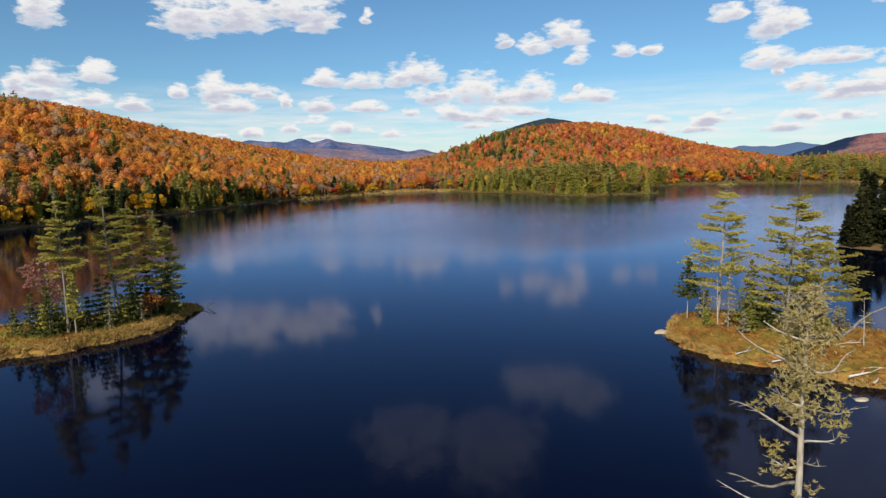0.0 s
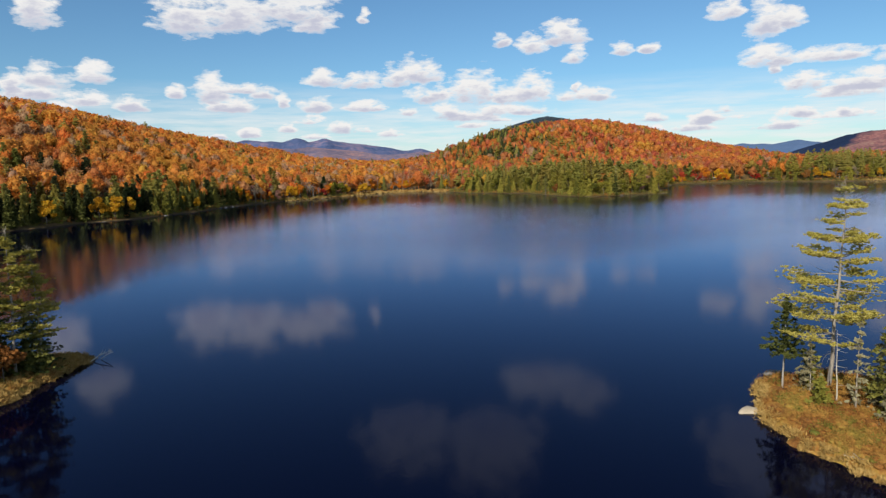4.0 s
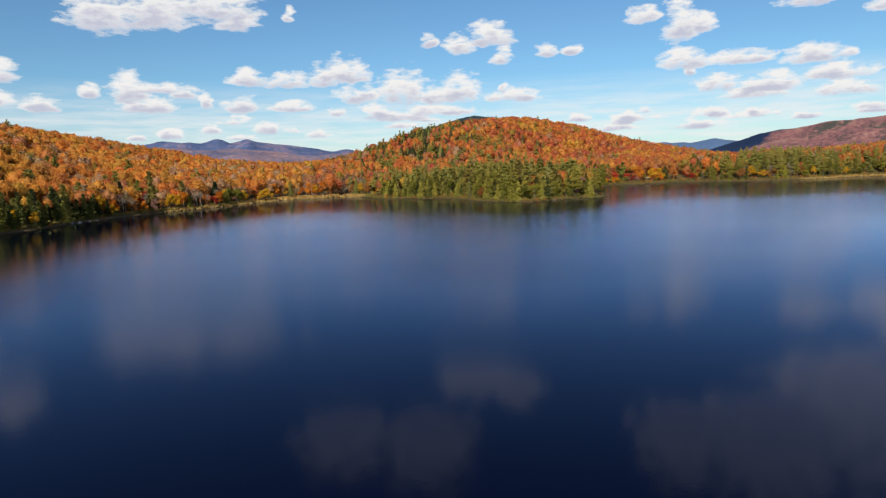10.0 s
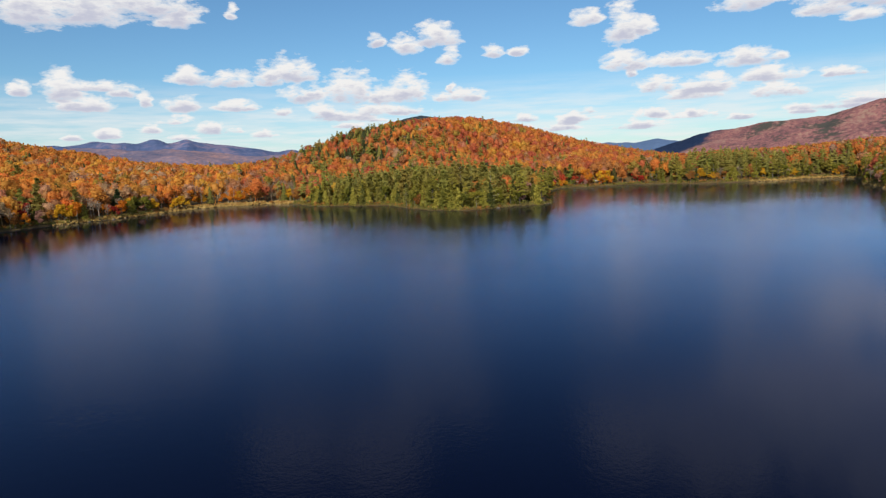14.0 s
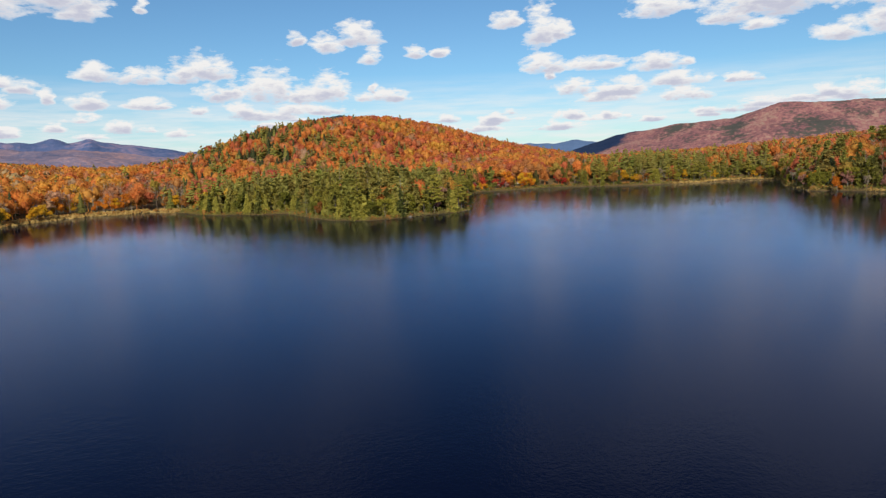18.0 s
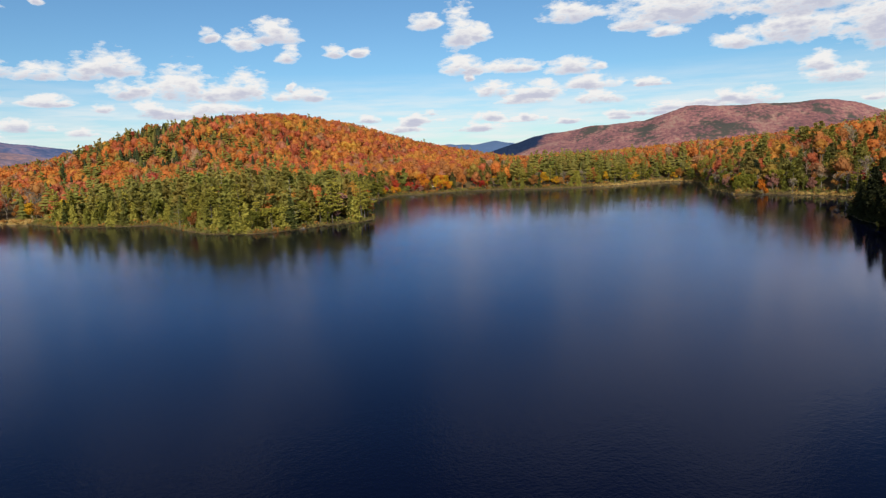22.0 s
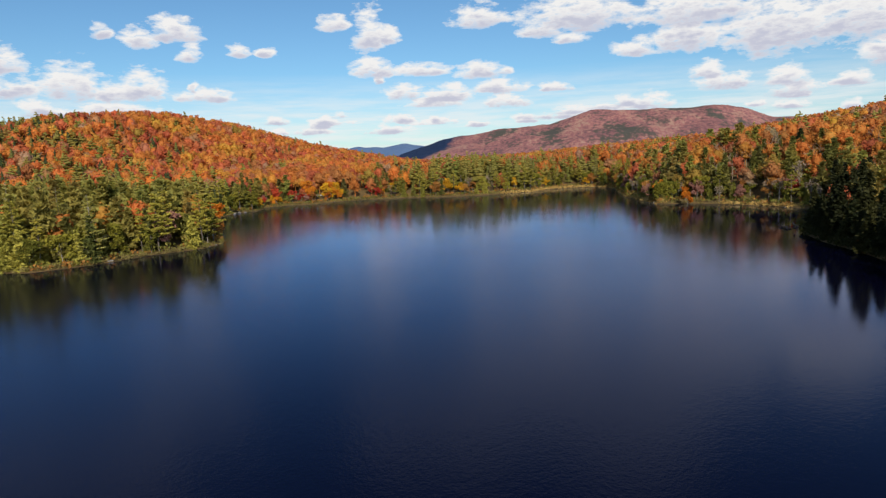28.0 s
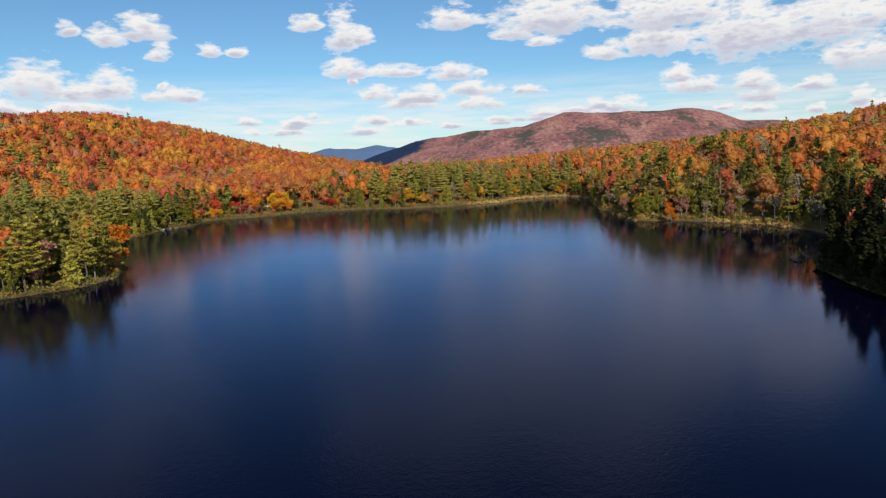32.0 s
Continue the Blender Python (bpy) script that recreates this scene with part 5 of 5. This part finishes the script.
def half_dead_pine():
    """The pine that the flight starts beside: pale trunk, bare crooked limbs, a few tufts."""
    height = 17.2
    trunk, crown = Shape(), Shape()
    line = np.array([(0, 0, 0), (0.1, 0.05, 4), (0.0, 0.1, 8), (0.0, 0.0, 11), (0.03, 0.1, 13), (0.06, 0.1, 14.4), (0.13, 0.2, 15.8), (0.3, 0.2, height)])
    tube(trunk, line, (0.19, 0.15, 0.125, 0.105, 0.085, 0.065, 0.04, 0.012), 10)
    base = tagged(new("half_dead_pine"), "half-dead pine with a pale trunk and crooked bare limbs", "pine tree")
    part("trunk", trunk.mesh("trunk", True), BARK_DEAD, base)
    limbs = [  # height, direction (degrees from +x), length, lift, droop
        (12.2, 172, 2.3, 0.55, -0.1), (10.6, 176, 2.2, 0.15, 0.1), (14.6, 150, 2.0, 0.5, 0.2), (13.3, 190, 1.1, 0.7, 0.3), (12.6, 200, 1.3, 0.9, 0.1), (14.4, 8, 1.9, 0.35, 0.25), (13.2, 350, 1.7, 0.05, 0.15),
        (12.1, 12, 1.6, 0.12, 0.25), (11.4, 20, 0.9, -0.3, 0.1), (11.2, 165, 1.0, 0.3, 0.2), (15.6, 5, 3.4, 0.35, 0.2), (15.4, 165, 1.3, 0.5, 0.1), (15.9, 200, 1.0, 0.6, 0.2), (9.8, 180, 2.6, 0.35, 0.1), (9.2, 30, 1.6, 0.2, 0.1), (8.2, 190, 1.8, 0.1, 0.1), (16.2, 340, 0.9, 0.5, 0.2)]
    for h, deg, ln, lift, droop in limbs:
        limb = Shape()
        a, s = math.radians(deg), np.linspace(0, 1, 8)
        side = 0.10 * np.sin(s * 7 + h) * ln
        path = on_line(line, h) + np.stack([np.cos(a) * ln * s - np.sin(a) * side, np.sin(a) * ln * s + np.cos(a) * side, lift * ln * s - droop * np.sin(s * math.pi) * ln * 0.5], 1)
        tube(limb, path, 0.055 * (1 - 0.86 * s) * (0.7 + ln * 0.2), 6)
        made = part("limb", limb.mesh("limb", True), BARK_DEAD, base)
        for k in (3, 4, 5, 6):
            twig = Shape()
            b = a + rng.uniform(-1.1, 1.1)
            tw = rng.uniform(0.2, 0.5)
            q = np.linspace(0, 1, 4)
            tube(twig, path[k] + np.stack([np.cos(b) * tw * q, np.sin(b) * tw * q, tw * rng.uniform(-0.2, 0.7) * q], 1), 0.014 * (1 - 0.8 * q), 4)
            part("twig", twig.mesh("twig", True), BARK_DEAD, made)
    green, grey = Shape(), Shape()
    for h, deg, ln, k, r in ((13.9, 195, 0.7, 34, 0.42), (13.5, 345, 0.8, 38, 0.42), (13.3, 180, 0.9, 30, 0.4), (12.7, 350, 1.1, 34, 0.35), (14.2, 90, 0.4, 26, 0.4), (12.9, 100, 0.3, 26, 0.4), (11.7, 175, 0.9, 26, 0.3), (11.1, 190, 0.7, 26, 0.35), (10.2, 0, 0.5, 18, 0.3), (15.2, 180, 0.4, 26, 0.4), (15.6, 20, 0.5, 26, 0.4), (16.2, 90, 0.3, 26, 0.4)):
        a = math.radians(deg)
        c = on_line(line, h) + np.array([math.cos(a) * ln, math.sin(a) * ln, 0.1])
        p = c + rng.normal(size=(int(k * 0.7), 3)) * (r * 0.8, r * 0.8, r * 0.45)
        sprays(green if h > 11.5 else grey, np.concatenate([p, p + rng.normal(size=p.shape) * 0.1]), 0.13, 8, flat=0.7, long=5.0, rise=0.2)
    for h in np.linspace(13.0, 17.1, 66):
        a, ln = rng.uniform(0, 6.28), rng.uniform(0.25, 1.15) * min(1.0, (17.9 - h) / 2.6)
        c = on_line(line, h) + np.array([math.cos(a) * ln, math.sin(a) * ln, rng.uniform(-0.1, 0.4)])
        tube(grey, [on_line(line, h), (on_line(line, h) + c) / 2 + (0, 0, 0.05), c], (0.014, 0.01, 0.003), 4)
        for q in np.linspace(0.4, 1.0, 4):
            sprays(grey, on_line(line, h) + (c - on_line(line, h)) * q + rng.normal(size=(4, 3)) * 0.12, 0.13, 6, flat=0.8, long=5.0)
    part("needles", green.mesh("needles"), NEEDLE_DRY, base, "sparse yellow-green needle tufts")
    part("lichen", grey.mesh("lichen"), LICHEN, base, "grey lichen and dead twigs")
    return stand(base, 11.6, 20.2)


half_dead_pine()


def islet_cover(outline, top, name, label, mat, count, size, thick, spray, edge=(0.0, 9.0), slim=7.0, core=False):
    """Heath and sedge tufts over an islet, joined."""
    xs, ys = [p[0] for p in outline], [p[1] for p in outline]
    PX, PY = rng.uniform(min(xs), max(xs), count * 3), rng.uniform(min(ys), max(ys), count * 3)
    d = from_edge(PX, PY, outline)
    ok = (d > edge[0]) & (d < edge[1])
    PX, PY = PX[ok][:count], PY[ok][:count]
    PZ = island_height(PX, PY, outline, top)
    s = Shape()
    h = rng.uniform(size[0], size[1], len(PX))
    if core:
        for x, y, z, k in zip(PX, PY, PZ, h):
            s.add(ICO_SMALL_V * (1 + rng.normal(size=(len(ICO_SMALL_V), 1)) * 0.15) * (k * 0.5, k * 0.5, k * 0.26) + (x, y, z + k * 0.06), ICO_SMALL_F)
    centres = np.repeat(np.stack([PX, PY, PZ + h * 0.3], 1), thick, axis=0)
    centres += rng.normal(size=centres.shape) * np.repeat(h, thick)[:, None] * (0.46, 0.46, 0.17)
    sprays(s, centres, spray, 2, flat=0.7, long=slim, rise=1.0)
    return tagged(part(name, s.mesh(name), mat), label, "heath" if "heath" in name else "sedge", kind="stuff")


for outline, top, n in ((ISLE_WEST, 0.9, 700), (ISLE_EAST, 1.1, 800), (ISLE_NEAR, 0.9, 60)):
    islet_cover(outline, top, "bog_heath", "low russet and olive heath bushes on the islet", HEATH, int(n * 1.8), (0.4, 0.95), 70, 0.14, (0.3, 12), core=True)
    islet_cover(outline, top, "bog_sedge", "tawny sedge fringe of the islet", ISLE_SEDGE, int(n * 2.4), (0.3, 0.6), 40, 0.34, (-0.3, 2.2 if outline is ISLE_WEST else 0.5))
islet_cover(ISLE_EAST, 1.1, "bog_heath", "green leatherleaf bushes in the heath", NEEDLE_HEMLOCK, 190, (0.4, 0.9), 36, 0.2, (0.8, 12), core=True)
islet_cover(ISLE_WEST, 0.9, "bog_heath", "green leatherleaf bushes in the heath", NEEDLE_HEMLOCK, 170, (0.4, 1.0), 36, 0.2, (0.8, 12), core=True)
for k in range(16):
    a = rng.uniform(0, 1)
    x, y = 34 + 16 * a + rng.normal() * 1.2, 83 - 8 * a + rng.normal() * 2.2
    if k % 3:
        lichen_tree(x, y, rng.uniform(1.6, 4.2), rng.uniform(0.6, 1.0))
    else:
        islet_spruce(x, y, rng.uniform(1.8, 4.0), rng.uniform(0.8, 1.4), mat=NEEDLE_HEMLOCK)
for k in range(10):
    a = rng.uniform(0, 1)
    x, y = -42 - 11 * a + rng.normal() * 0.8, 97 - 13 * a + rng.normal() * 1.2
    islet_spruce(x, y, rng.uniform(2.0, 4.5), rng.uniform(1.0, 1.6), mat=NEEDLE_SPRUCE if k % 2 else NEEDLE_HEMLOCK)

# stones and drift timber
for x, y, sz, zz, lab in ((28.5, 82.9, 1.2, -0.1, "large pale flat boulder off the islet's point"), (35.6, 91.9, 1.5, 0.0, "grey lichen-mottled boulder behind the islet"),
                          (38.4, 57.6, 0.8, -0.1, "pale stone in the shallows")):
    boulder(x, y, sz, lab, zz, 0.3, 0.62, CREAM_ROCK if "pale" in lab else None)


def drift_log(x, y, z, length, radius, turn, tilt=0.03, forks=3, mat=None, label="bleached drift log on the islet's shore"):
    s = Shape()
    q = np.linspace(0, 1, 7)
    path = np.stack([length * (q - 0.5), 0.06 * length * np.sin(q * 4 + x), 0.05 * length * np.sin(q * 3)], 1)
    tube(s, path, radius * (1 - 0.7 * q), 7)
    for k in range(forks):
        i, a, ln = int(rng.integers(2, 6)), rng.uniform(-1.0, 1.0) * 1.2, length * rng.uniform(0.12, 0.3)
        t = np.linspace(0, 1, 4)
        tube(s, path[i] + np.stack([np.cos(a) * ln * t, np.sin(a) * ln * t, ln * rng.uniform(0.2, 0.9) * t], 1), radius * 0.4 * (1 - 0.8 * t), 5)
    ob = part("drift_log", s.mesh("drift_log", True), mat or BLEACHED)
    ob.matrix_basis = Matrix.Translation((x, y, z)) @ Euler((0, -tilt, turn)).to_matrix().to_4x4()
    return tagged(ob, label, "driftwood", "drift logs")


for x, y, ln, r, turn, forks in ((33.5, 70.0, 3.0, 0.10, 0.5, 4), (31.2, 72.0, 2.2, 0.08, 2.4, 5), (36.6, 67.6, 2.6, 0.11, -0.2, 3), (41.5, 61.8, 3.6, 0.13, 0.1, 4), (43.4, 62.6, 3.2, 0.10, -0.5, 4), (42.2, 60.9, 2.4, 0.10, 0.6, 2), (46.0, 71.5, 5.0, 0.10, 0.15, 3), (39.2, 65.0, 2.0, 0.09, 1.1, 3)):
    drift_log(x, y, max(0.12, islet_z(x, y) + 0.1), ln, r, turn, forks=forks)
drift_log(-38.6, 103.8, 0.45, 2.6, 0.09, 0.5, 0.4, 6, label="bleached branching driftwood at the islet's tip")
drift_log(-37.9, 104.0, 0.5, 2.0, 0.06, -0.2, 0.45, 6, label="bleached branching driftwood at the islet's tip")
drift_log(-55.5, 75.0, 0.03, 1.6, 0.07, 0.4, 0.0, 1, label="half-sunk log in the shallows")
for x, y, ln, r, turn in ((319.1, 372.2, 9.0, 0.28, 0.75), (323.0, 371.4, 8.0, 0.25, 0.6), (316.5, 371.0, 7.0, 0.22, 0.9), (326.0, 372.5, 6.0, 0.22, 0.7)):
    drift_log(x, y, 0.12, ln, r, turn, 0.02, 3, BARK_PINE, "dark fallen trunk lying in the shallows")

for ob, height in PROTO.values():
    for child in list(ob.children):
        bpy.data.objects.remove(child)
    bpy.data.objects.remove(ob)
